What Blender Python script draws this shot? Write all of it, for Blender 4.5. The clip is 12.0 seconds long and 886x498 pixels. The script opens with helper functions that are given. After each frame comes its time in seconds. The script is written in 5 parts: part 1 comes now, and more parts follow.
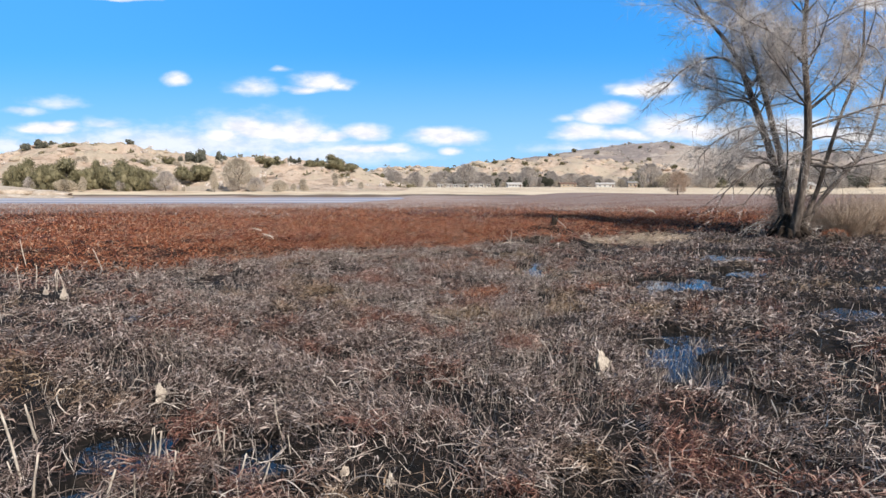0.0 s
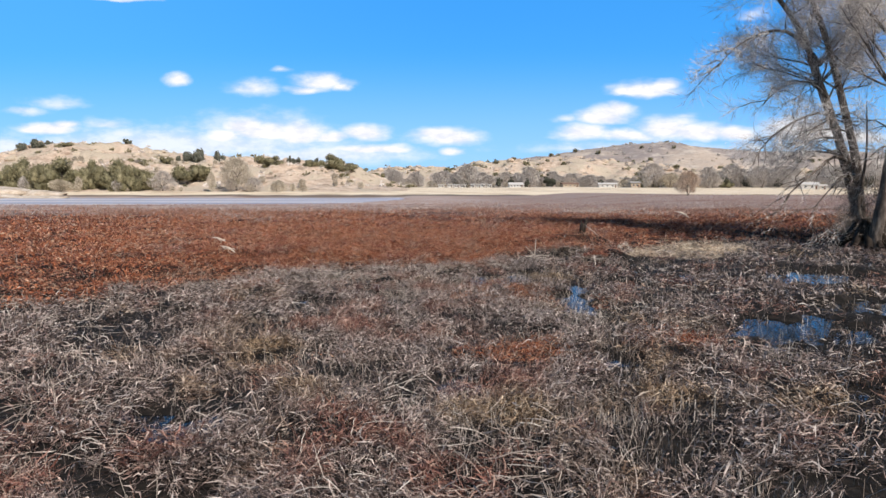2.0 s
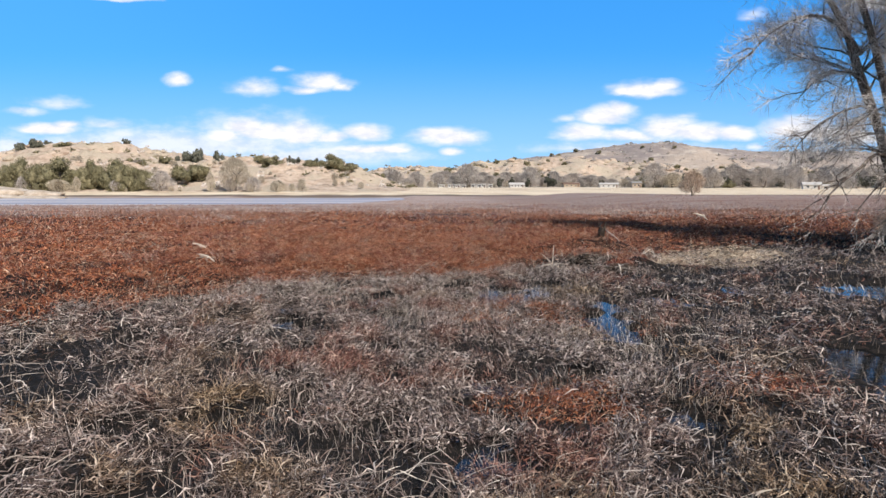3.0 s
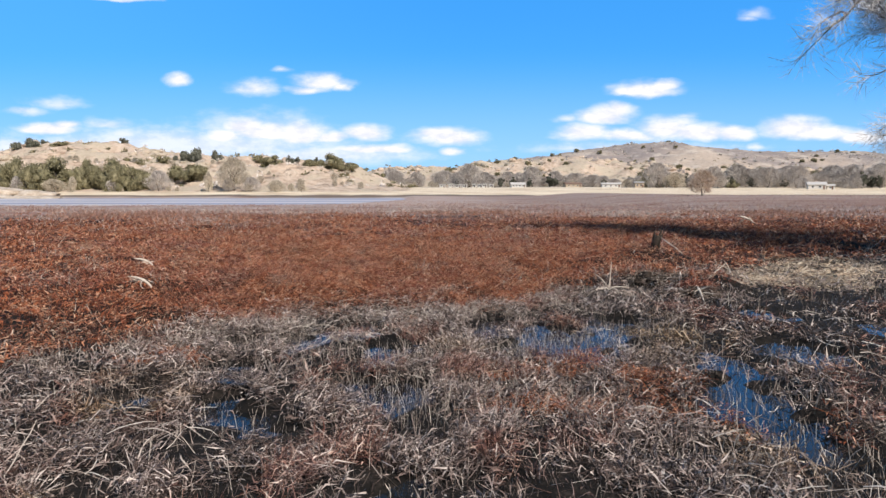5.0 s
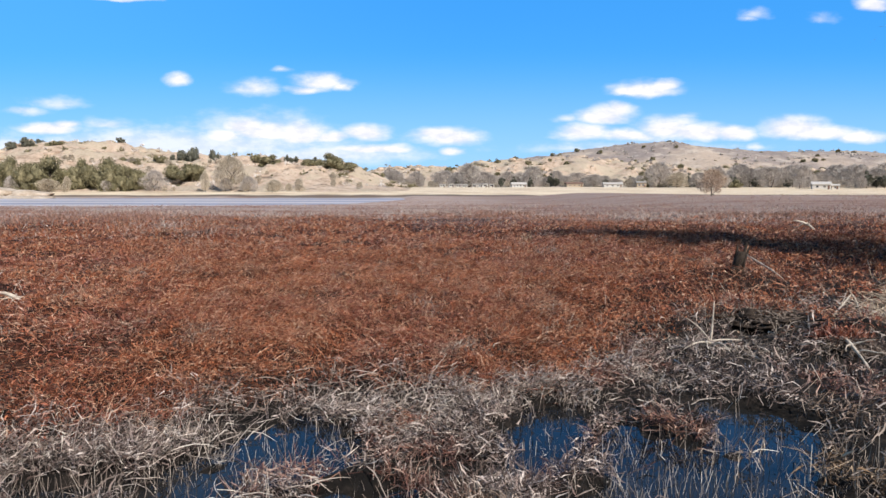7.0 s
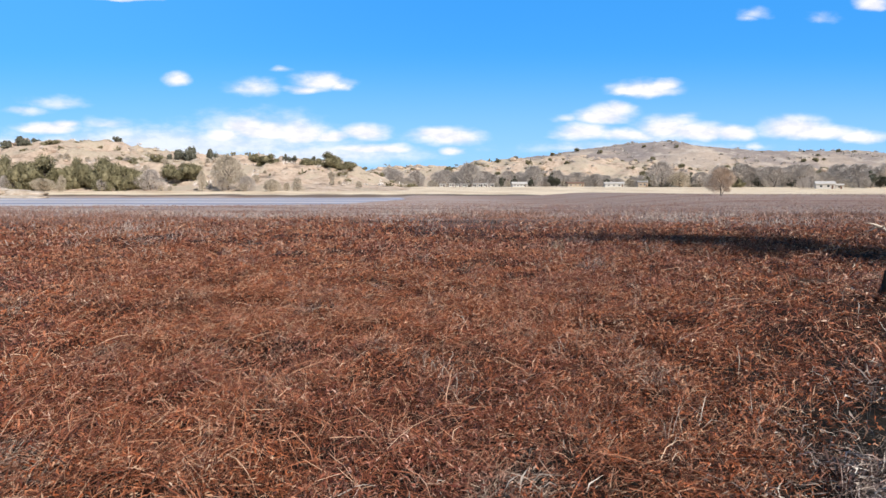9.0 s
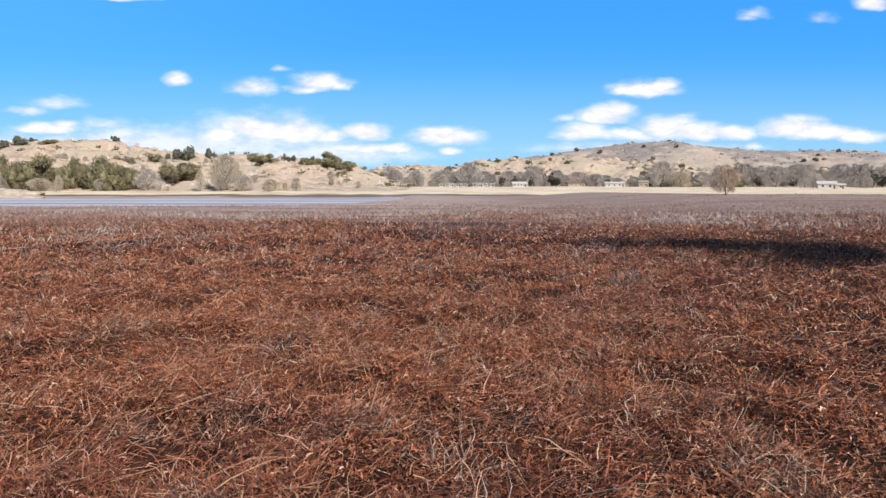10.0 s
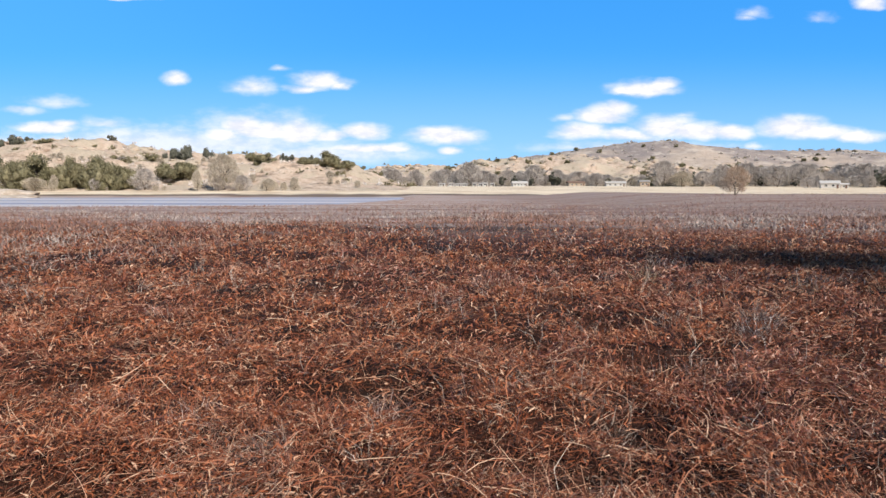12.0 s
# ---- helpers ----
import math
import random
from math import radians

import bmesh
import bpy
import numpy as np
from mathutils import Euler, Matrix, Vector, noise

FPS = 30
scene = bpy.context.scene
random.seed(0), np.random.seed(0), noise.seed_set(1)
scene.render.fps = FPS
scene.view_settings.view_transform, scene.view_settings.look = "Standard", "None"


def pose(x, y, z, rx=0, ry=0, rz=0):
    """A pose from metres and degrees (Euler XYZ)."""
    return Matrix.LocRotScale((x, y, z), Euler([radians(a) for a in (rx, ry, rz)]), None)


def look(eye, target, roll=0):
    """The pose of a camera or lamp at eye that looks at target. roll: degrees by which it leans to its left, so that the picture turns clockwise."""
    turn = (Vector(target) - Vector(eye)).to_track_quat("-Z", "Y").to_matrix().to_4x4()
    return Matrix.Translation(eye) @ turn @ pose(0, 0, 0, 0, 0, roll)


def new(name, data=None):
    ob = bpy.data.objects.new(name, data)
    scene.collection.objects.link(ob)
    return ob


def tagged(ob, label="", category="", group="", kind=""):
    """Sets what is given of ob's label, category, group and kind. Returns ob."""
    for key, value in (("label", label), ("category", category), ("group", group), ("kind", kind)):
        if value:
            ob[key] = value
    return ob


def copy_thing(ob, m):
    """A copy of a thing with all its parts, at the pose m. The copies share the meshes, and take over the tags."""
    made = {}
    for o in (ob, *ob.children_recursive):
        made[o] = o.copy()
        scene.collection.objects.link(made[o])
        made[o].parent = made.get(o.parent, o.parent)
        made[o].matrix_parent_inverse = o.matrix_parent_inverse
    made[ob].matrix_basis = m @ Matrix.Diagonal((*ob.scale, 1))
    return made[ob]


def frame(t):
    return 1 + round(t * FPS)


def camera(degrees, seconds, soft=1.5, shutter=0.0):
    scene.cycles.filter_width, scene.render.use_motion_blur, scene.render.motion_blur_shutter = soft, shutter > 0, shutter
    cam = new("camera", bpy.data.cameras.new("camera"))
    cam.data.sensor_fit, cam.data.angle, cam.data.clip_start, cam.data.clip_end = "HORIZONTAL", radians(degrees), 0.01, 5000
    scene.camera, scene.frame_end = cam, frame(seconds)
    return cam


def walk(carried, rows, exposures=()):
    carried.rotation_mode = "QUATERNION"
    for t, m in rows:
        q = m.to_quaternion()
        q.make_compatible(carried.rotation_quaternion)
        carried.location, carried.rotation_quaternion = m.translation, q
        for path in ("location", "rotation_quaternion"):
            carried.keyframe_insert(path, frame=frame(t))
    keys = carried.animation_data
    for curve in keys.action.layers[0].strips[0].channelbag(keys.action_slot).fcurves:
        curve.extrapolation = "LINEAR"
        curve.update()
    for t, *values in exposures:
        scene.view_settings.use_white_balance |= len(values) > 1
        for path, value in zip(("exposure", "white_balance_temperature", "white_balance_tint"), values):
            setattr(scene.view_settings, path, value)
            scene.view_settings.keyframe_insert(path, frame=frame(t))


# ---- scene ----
cam = camera(70, 12.0, soft=1.5)
# seconds, x, y, z, tilt below level, turn
ROWS = [
    (0, 0.000, -0.000, 2.000, 5.500, 0.000),
    (0.5, -0.051, 1.086, 1.992, 5.496, 0.019),
    (1, -0.089, 2.149, 1.990, 5.492, 0.036),
    (1.5, -0.128, 3.174, 1.991, 5.489, 0.051),
    (2, -0.167, 4.154, 1.990, 5.486, 0.065),
    (2.5, -0.228, 5.073, 1.995, 5.484, 0.076),
    (3, -0.316, 5.949, 1.999, 5.483, 0.086),
    (3.5, -0.424, 6.820, 1.996, 5.482, 0.094),
    (4, -0.537, 7.696, 1.987, 5.482, 0.100),
    (4.5, -0.622, 8.637, 1.972, 5.482, 0.105),
    (5, -0.683, 9.620, 1.962, 5.483, 0.107),
    (5.5, -0.705, 10.667, 1.959, 5.485, 0.108),
    (6, -0.733, 11.687, 1.962, 5.487, 0.107),
    (6.5, -0.781, 12.636, 1.960, 5.490, 0.105),
    (7, -0.824, 13.528, 1.954, 5.494, 0.100),
    (7.5, -0.868, 14.385, 1.932, 5.498, 0.094),
    (8, -0.916, 15.226, 1.901, 5.503, 0.085),
    (8.5, -0.987, 16.062, 1.877, 5.508, 0.075),
    (9, -1.066, 16.912, 1.865, 5.514, 0.064),
    (9.5, -1.135, 17.788, 1.862, 5.521, 0.050),
    (10, -1.168, 18.655, 1.864, 5.528, 0.035),
    (10.5, -1.209, 19.462, 1.865, 5.536, 0.018),
    (11, -1.303, 20.212, 1.860, 5.545, -0.001),
    (11.5, -1.433, 20.963, 1.873, 5.554, -0.022),
    (12, -1.593, 21.679, 1.873, 5.564, -0.045),
]
walk(cam, [(t, pose(x, y, z, 90 - tilt, 0, turn)) for t, x, y, z, tilt, turn in ROWS], exposures=[(0, 0.09, 6500, 13), (12, 0.09, 6500, 13)])

# ---- world and sun ----
SUN_EL, SUN_AZ = 41.0, 143.0  # degrees; azimuth clockwise from +y
sun_way = Vector((math.sin(radians(SUN_AZ)) * math.cos(radians(SUN_EL)), math.cos(radians(SUN_AZ)) * math.cos(radians(SUN_EL)), math.sin(radians(SUN_EL))))
sun = new("sun", bpy.data.lights.new("sun", "SUN"))
sun.data.energy, sun.data.angle, sun.data.color = 5.0, radians(0.5), (1.0, 0.95, 0.87)
sun.matrix_world = look(sun_way * 200, (0, 0, 0))

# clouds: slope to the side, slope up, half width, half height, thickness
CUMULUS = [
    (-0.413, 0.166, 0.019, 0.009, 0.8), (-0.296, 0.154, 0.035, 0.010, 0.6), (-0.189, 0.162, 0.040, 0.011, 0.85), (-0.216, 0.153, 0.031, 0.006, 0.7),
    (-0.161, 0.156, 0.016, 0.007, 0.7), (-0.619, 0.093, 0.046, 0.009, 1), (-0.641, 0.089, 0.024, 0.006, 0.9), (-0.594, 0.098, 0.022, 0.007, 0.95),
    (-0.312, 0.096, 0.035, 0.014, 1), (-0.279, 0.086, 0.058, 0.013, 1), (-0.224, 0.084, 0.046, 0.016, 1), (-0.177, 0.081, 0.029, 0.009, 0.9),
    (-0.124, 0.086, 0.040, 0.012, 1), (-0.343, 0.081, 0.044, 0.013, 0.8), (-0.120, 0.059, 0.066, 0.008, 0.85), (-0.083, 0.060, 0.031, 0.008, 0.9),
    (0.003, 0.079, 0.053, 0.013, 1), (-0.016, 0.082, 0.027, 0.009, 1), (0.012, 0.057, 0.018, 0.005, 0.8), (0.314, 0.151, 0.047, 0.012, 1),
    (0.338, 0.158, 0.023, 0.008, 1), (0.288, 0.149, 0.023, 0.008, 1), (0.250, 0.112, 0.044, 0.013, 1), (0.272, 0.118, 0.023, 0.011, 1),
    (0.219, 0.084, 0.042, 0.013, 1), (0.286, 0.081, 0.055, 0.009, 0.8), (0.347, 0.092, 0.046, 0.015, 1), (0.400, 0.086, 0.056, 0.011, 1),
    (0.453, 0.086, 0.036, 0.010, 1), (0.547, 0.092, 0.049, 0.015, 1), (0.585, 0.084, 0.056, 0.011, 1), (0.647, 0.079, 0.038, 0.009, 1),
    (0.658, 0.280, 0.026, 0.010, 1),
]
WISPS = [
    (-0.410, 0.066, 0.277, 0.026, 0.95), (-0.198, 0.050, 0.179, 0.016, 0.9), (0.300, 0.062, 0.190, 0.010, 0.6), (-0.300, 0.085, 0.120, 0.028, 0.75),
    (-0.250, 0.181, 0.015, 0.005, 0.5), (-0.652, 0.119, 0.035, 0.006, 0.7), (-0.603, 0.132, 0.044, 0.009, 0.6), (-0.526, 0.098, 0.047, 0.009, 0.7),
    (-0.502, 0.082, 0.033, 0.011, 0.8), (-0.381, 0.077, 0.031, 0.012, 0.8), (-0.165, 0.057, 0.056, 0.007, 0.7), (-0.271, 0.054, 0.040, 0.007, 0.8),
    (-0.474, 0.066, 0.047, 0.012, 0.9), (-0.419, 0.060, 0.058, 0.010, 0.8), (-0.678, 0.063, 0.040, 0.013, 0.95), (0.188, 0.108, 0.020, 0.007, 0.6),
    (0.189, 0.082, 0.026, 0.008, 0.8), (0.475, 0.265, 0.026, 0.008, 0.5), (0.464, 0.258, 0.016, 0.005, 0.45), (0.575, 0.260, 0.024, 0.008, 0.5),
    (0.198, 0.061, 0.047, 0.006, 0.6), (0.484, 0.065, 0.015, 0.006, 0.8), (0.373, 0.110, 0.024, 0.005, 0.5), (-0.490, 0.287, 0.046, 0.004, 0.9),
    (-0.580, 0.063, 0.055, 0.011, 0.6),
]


class Nodes:
    """Short calls to wire a node tree."""

    def __init__(self, tree):
        self.tree = tree
        tree.nodes.clear()

    def add(self, kind, ins=(), **props):
        n = self.tree.nodes.new(kind)
        for k, v in props.items():
            setattr(n, k, v)
        for k, v in (ins.items() if isinstance(ins, dict) else enumerate(ins)):
            if v is None:
                continue
            if isinstance(v, bpy.types.NodeSocket):
                self.tree.links.new(v, n.inputs[k])
            else:
                n.inputs[k].default_value = v
        return n

    def math(self, op, a, b=None, c=None, clamp=False):
        return self.add("ShaderNodeMath", (a, b, c), operation=op, use_clamp=clamp).outputs[0]

    def step(self, v, lo, hi):
        return self.add("ShaderNodeMapRange", {"Value": v, "From Min": lo, "From Max": hi}, interpolation_type="SMOOTHSTEP").outputs[0]

    def mix(self, f, a, b, blend="MIX"):
        n = self.add("ShaderNodeMix", data_type="RGBA", blend_type=blend)
        for i, v in ((0, f), (6, a), (7, b)):
            if isinstance(v, bpy.types.NodeSocket):
                self.tree.links.new(v, n.inputs[i])
            else:
                n.inputs[i].default_value = (*v, 1) if isinstance(v, tuple) and len(v) == 3 else v
        return n.outputs[2]

    def noise(self, scale, detail=3.0, rough=0.55, vec=None, distort=0.0):
        return self.add("ShaderNodeTexNoise", {"Vector": vec, "Scale": scale, "Detail": detail, "Roughness": rough, "Distortion": distort}).outputs["Fac"]

    def ramp(self, v, stops):
        n = self.add("ShaderNodeValToRGB", (v,))
        e = n.color_ramp.elements
        while len(e) < len(stops):
            e.new(0.5)
        for el, (p, col) in zip(e, stops):
            el.position, el.color = p, (*col, 1)
        return n.outputs[0]

    def place(self, sx=1.0, sy=1.0, sz=1.0):
        g = self.add("ShaderNodeNewGeometry").outputs["Position"]
        return self.add("ShaderNodeMapping", {"Vector": g, "Scale": (sx, sy, sz)}).outputs[0]


world = bpy.data.worlds.new("sky")
scene.world = world
world.use_nodes = True
W = Nodes(world.node_tree)
SKY = 0.11
sky = W.add("ShaderNodeTexSky", sky_type="NISHITA", sun_disc=False, sun_elevation=radians(SUN_EL), sun_rotation=radians(SUN_AZ), altitude=1500.0, air_density=1.0, dust_density=0.3, ozone_density=2.5)
way = W.add("ShaderNodeTexCoord").outputs["Generated"]
sep = W.add("ShaderNodeSeparateXYZ", (way,)).outputs
ahead = W.math("MAXIMUM", W.math("ABSOLUTE", sep[1]), 0.02)
u0, v0 = W.math("DIVIDE", sep[0], ahead), W.math("DIVIDE", sep[2], ahead)
flat = W.add("ShaderNodeCombineXYZ", (u0, v0, 0.0)).outputs[0]
stretch = W.add("ShaderNodeMapping", {"Vector": flat, "Scale": (1.0, 2.2, 1.0)}).outputs[0]
warp = W.add("ShaderNodeTexNoise", {"Vector": stretch, "Scale": 13.0, "Detail": 3.0, "Roughness": 0.55}).outputs["Color"]
wsep = W.add("ShaderNodeSeparateColor", (warp,)).outputs
uu = W.math("MULTIPLY_ADD", W.math("SUBTRACT", wsep[0], 0.5), 0.040, u0)
vv = W.math("MULTIPLY_ADD", W.math("SUBTRACT", wsep[1], 0.5), 0.020, v0)
fluff = W.noise(24.0, 6.0, 0.6, stretch)


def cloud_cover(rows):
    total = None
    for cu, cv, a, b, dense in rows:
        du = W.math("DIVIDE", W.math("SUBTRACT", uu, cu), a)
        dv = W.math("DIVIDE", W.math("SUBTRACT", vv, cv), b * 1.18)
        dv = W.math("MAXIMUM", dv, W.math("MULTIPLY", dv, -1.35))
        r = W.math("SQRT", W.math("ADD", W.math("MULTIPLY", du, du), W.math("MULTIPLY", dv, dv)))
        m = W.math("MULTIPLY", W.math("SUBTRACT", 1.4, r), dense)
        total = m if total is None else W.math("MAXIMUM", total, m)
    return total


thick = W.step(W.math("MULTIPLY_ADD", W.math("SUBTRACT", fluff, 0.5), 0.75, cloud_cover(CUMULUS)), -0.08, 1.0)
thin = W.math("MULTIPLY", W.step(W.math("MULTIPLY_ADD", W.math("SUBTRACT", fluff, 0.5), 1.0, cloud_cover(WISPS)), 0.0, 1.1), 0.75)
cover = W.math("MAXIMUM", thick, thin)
rich = W.add("ShaderNodeHueSaturation", {"Saturation": 1.28, "Color": sky.outputs[0]}).outputs[0]
blue = W.mix(1.0, rich, (0.62, 1.10, 1.32), "MULTIPLY")
# the deep blue lies opposite the sun; towards it the sky pales
band = W.math("MULTIPLY", W.step(v0, 0.9, 0.3), W.step(sep[1], -0.1, 0.35))
dome = W.mix(1.0, sky.outputs[0], (0.41, 0.31, 0.22), "MULTIPLY")
blue = W.mix(W.math("MULTIPLY", band, 0.82), W.mix(band, dome, blue), W.mix(W.step(v0, 0.30, 0.04), tuple(c / SKY for c in (0.055, 0.385, 0.98)), tuple(c / SKY for c in (0.105, 0.50, 1.04))))
blue = W.mix(W.math("MULTIPLY", W.step(u0, 0.1, -0.75), 0.30), blue, tuple(c / SKY for c in (0.15, 0.58, 1.10)))
low = W.step(v0, 0.22, 0.0)
blue = W.mix(W.math("MULTIPLY", low, 0.42), blue, tuple(c / SKY for c in (0.62, 0.80, 0.97)))
white = W.mix(W.step(fluff, 0.35, 0.6), tuple(c / SKY for c in (0.80, 0.84, 0.92)), tuple(c / SKY for c in (1.0, 1.0, 1.0)))
W.add("ShaderNodeOutputWorld", (W.add("ShaderNodeBackground", (W.mix(cover, blue, white), SKY)).outputs[0],))

# ---- numbers shared by ground and plants ----


def lattice(ix, iy, seed):
    h = (ix.astype(np.int64) * 374761393 + iy.astype(np.int64) * 668265263 + seed * 974634777) & 0x7FFFFFFF
    h = ((h ^ (h >> 13)) * 1274126177) & 0x7FFFFFFF
    return ((h ^ (h >> 16)) & 0xFFFF) / 65535.0


def value_noise(x, y, seed=0):
    ix, iy = np.floor(x), np.floor(y)
    fx, fy = x - ix, y - iy
    fx, fy = fx * fx * (3 - 2 * fx), fy * fy * (3 - 2 * fy)
    a, b = lattice(ix, iy, seed), lattice(ix + 1, iy, seed)
    c, d = lattice(ix, iy + 1, seed), lattice(ix + 1, iy + 1, seed)
    return (a + (b - a) * fx) * (1 - fy) + (c + (d - c) * fx) * fy


def fbm(x, y, size, octaves=3, seed=0):
    """Noise about 0, from -0.5 to 0.5, with forms of that size in metres."""
    out, amp, tot = 0.0, 1.0, 0.0
    for k in range(octaves):
        out = out + amp * value_noise(x / size + 17.3 * k, y / size - 9.1 * k, seed + k)
        tot, amp, size = tot + amp, amp * 0.5, size * 0.48
    return out / tot - 0.5


def ease(v, lo, hi):
    t = np.clip((v - lo) / (hi - lo), 0, 1)
    return t * t * (3 - 2 * t)


# edge between the grey sedge and the rust-coloured smartweed: x, y
EDGE_X = [-14, -9.5, -7, -5.3, -4.4, -3.2, -1.4, 0.2, 1.7, 2.9, 4.8, 11, 20]
EDGE_Y = [12.5, 14.0, 14.6, 16.2, 17.7, 18.3, 19.2, 19.8, 20.8, 21.7, 23.6, 26.0, 27.0]
# pools: x, y, half width, half length
POOLS_NEAR = [
    (2.75, 6.85, 0.48, 0.68), (4.9, 12.8, 0.85, 0.75), (9.3, 18.0, 2.4, 1.0), (-2.35, 4.45, 0.34, 0.36), (-1.2, 4.55, 0.22, 0.22),
    (6.3, 9.8, 0.9, 0.5), (7.4, 14.4, 1.1, 0.6), (8.9, 12.6, 0.8, 0.5), (3.2, 8.0, 0.5, 0.4), (1.2, 12.2, 0.3, 0.3), (1.85, 11.2, 0.35, 0.3), (-2.5, 9.2, 0.45, 0.25), (-3.2, 9.45, 0.3, 0.25), (-1.0, 13.4, 0.3, 0.25),
]
POOLS_FAR = [
    (-2.95, 16.0, 0.42, 0.55), (-2.68, 14.95, 0.25, 0.45), (-2.9, 14.35, 0.18, 0.2), (-2.15, 14.6, 0.2, 0.3), (-0.03, 18.5, 0.38, 0.6), (0.72, 17.5, 0.55, 0.95),
    (1.68, 18.4, 0.38, 0.45), (1.55, 17.3, 0.2, 0.6), (3.6, 16.9, 0.4, 0.6), (2.15, 14.9, 0.42, 1.0), (2.35, 16.35, 0.3, 0.5), (4.25, 19.25, 0.35, 0.5),
    (-1.42, 16.9, 0.36, 0.6), (-1.57, 15.4, 0.26, 0.34), (-1.08, 15.35, 0.26, 0.32), (-2.5, 17.35, 0.28, 0.5), (-2.59, 14.85, 0.34, 0.4), (-4.25, 15.8, 0.25, 0.3), (-3.36, 15.3, 0.25, 0.25), (-1.9, 18.0, 0.32, 0.5), (-3.1, 17.25, 0.3, 0.3),
]


def within(x0, x1, y0, y1):
    """Works a field out inside a stretch of the plan alone; it is 0 elsewhere."""

    def wrap(field):
        def inside(x, y):
            x, y = np.broadcast_arrays(np.asarray(x, float), np.asarray(y, float))
            out = np.zeros(x.shape)
            m = (x > x0) & (x < x1) & (y > y0) & (y < y1)
            if m.any():
                out[m] = field(x[m], y[m])
            return out

        return inside

    return wrap


@within(-7, 14, 3, 22)
def wet(x, y):
    """1 in open water, 0 on the bog."""
    px, py = x + 0.8 * fbm(x, y, 0.6, 4, 5), y + 1.0 * fbm(x, y, 0.6, 4, 9)
    best = np.full(np.shape(x), -9.0)
    islands = 1.4 * fbm(x, y, 0.30, 3, 15)
    for cx, cy, a, b in POOLS_NEAR + POOLS_FAR:
        best = np.maximum(best, 1.1 - np.hypot((px - cx) / a, (py - cy) / b))
    return ease(best + islands, -0.05, 0.2)


def mound(x, y):
    """The old root mound at the edge of the rust growth."""
    return np.exp(-(((x - 3.55) / 0.85) ** 2) - ((y - 21.75) / 0.5) ** 2) + 0.6 * np.exp(-(((x - 4.4) / 0.5) ** 2) - ((y - 21.2) / 0.35) ** 2)


# holes in the matted growth: x, y, half width
PITS = [(-1.95, 26.0, 0.36), (-0.5, 25.4, 0.26), (-0.9, 24.8, 0.26), (0.4, 26.7, 0.3), (1.85, 26.9, 0.32), (-1.0, 27.4, 0.3), (-4.4, 26.2, 0.3), (0.05, 28.3, 0.28), (-3.4, 24.5, 0.25), (-2.6, 21.9, 0.25), (0.6, 23.4, 0.22)]


def pits(x, y):
    out = 0.0
    for cx, cy, r in PITS:
        out = np.maximum(out, np.exp(-((x - cx) ** 2 / (1.6 * r * r)) - (y - cy) ** 2 / (r * r)))
    return out


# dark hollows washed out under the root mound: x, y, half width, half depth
# plants are cleared here so wet mud and undercut shade read dark
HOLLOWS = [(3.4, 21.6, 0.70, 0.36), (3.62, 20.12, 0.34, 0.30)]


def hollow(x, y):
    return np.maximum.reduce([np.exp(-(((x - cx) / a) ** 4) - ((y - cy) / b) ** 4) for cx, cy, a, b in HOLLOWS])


# smartweed that has spread into the sedge: x, y, half width, half length
# the patch at (0.7, 14.9) is also added to darken for a mound's shade
BLUSH = [(-1.55, 10.5, 0.5, 0.7), (0.9, 11.4, 0.7, 0.6), (-1.65, 5.8, 0.4, 0.4), (1.9, 5.2, 0.5, 0.35), (0.1, 5.4, 0.35, 0.3), (-1.6, 9.5, 0.35, 0.4), (2.85, 11.9, 0.5, 0.5), (1.0, 10.4, 0.4, 0.3), (0.65, 16.2, 0.6, 0.45), (1.25, 15.4, 0.6, 0.4), (-0.1, 15.9, 0.35, 0.3), (-3.8, 16.4, 0.5, 0.3), (-1.2, 18.5, 0.35, 0.3), (-3.4, 4.2, 0.3, 0.3), (0.7, 14.9, 0.9, 0.45), (2.0, 14.5, 0.5, 0.4)]


@within(-6, 5, 3, 20)
def blush(x, y):
    best = np.full(np.shape(x), -9.0)
    for cx, cy, a, b in BLUSH:
        best = np.maximum(best, 1 - np.hypot((x - cx) / a, (y - cy) / b))
    return 0.62 * ease(best + 1.6 * fbm(x, y, 0.5, 3, 29), -0.15, 0.5) * (1 - wet(x, y))


def rust(x, y):
    return np.maximum.reduce([blush(x, y), ease(y - np.interp(x, EDGE_X, EDGE_Y) - 2.2 * fbm(x, y, 2.0, 3, 21), -0.7, 0.7), ease(mound(x, y), 0.25, 0.5)])


def straw(x, y):
    a, b = (x - 7.2) * 0.8 + (y - 23.2) * 0.6, -(x - 7.2) * 0.6 + (y - 23.2) * 0.8
    return ease(1 - np.hypot(a / 3.4, b / 1.5) + 0.8 * fbm(x, y, 1.2, 3, 33), 0.0, 0.4)


def lake(x, y):
    """1 over the bed of the lake beyond the marsh."""
    near = np.interp(x, [-110, -60, -30, -18, -9], [118, 106, 112, 134, 185]) + 8 * fbm(x, y, 14.0, 2, 44)
    side = ease(-(x + 9) + 6 * fbm(x, y, 20.0, 2, 45), 0, 6)
    return ease(y, near - 4, near + 4) * side * ease(238 + 7 * fbm(x, y, 30.0, 2, 46) - y, 0, 6)


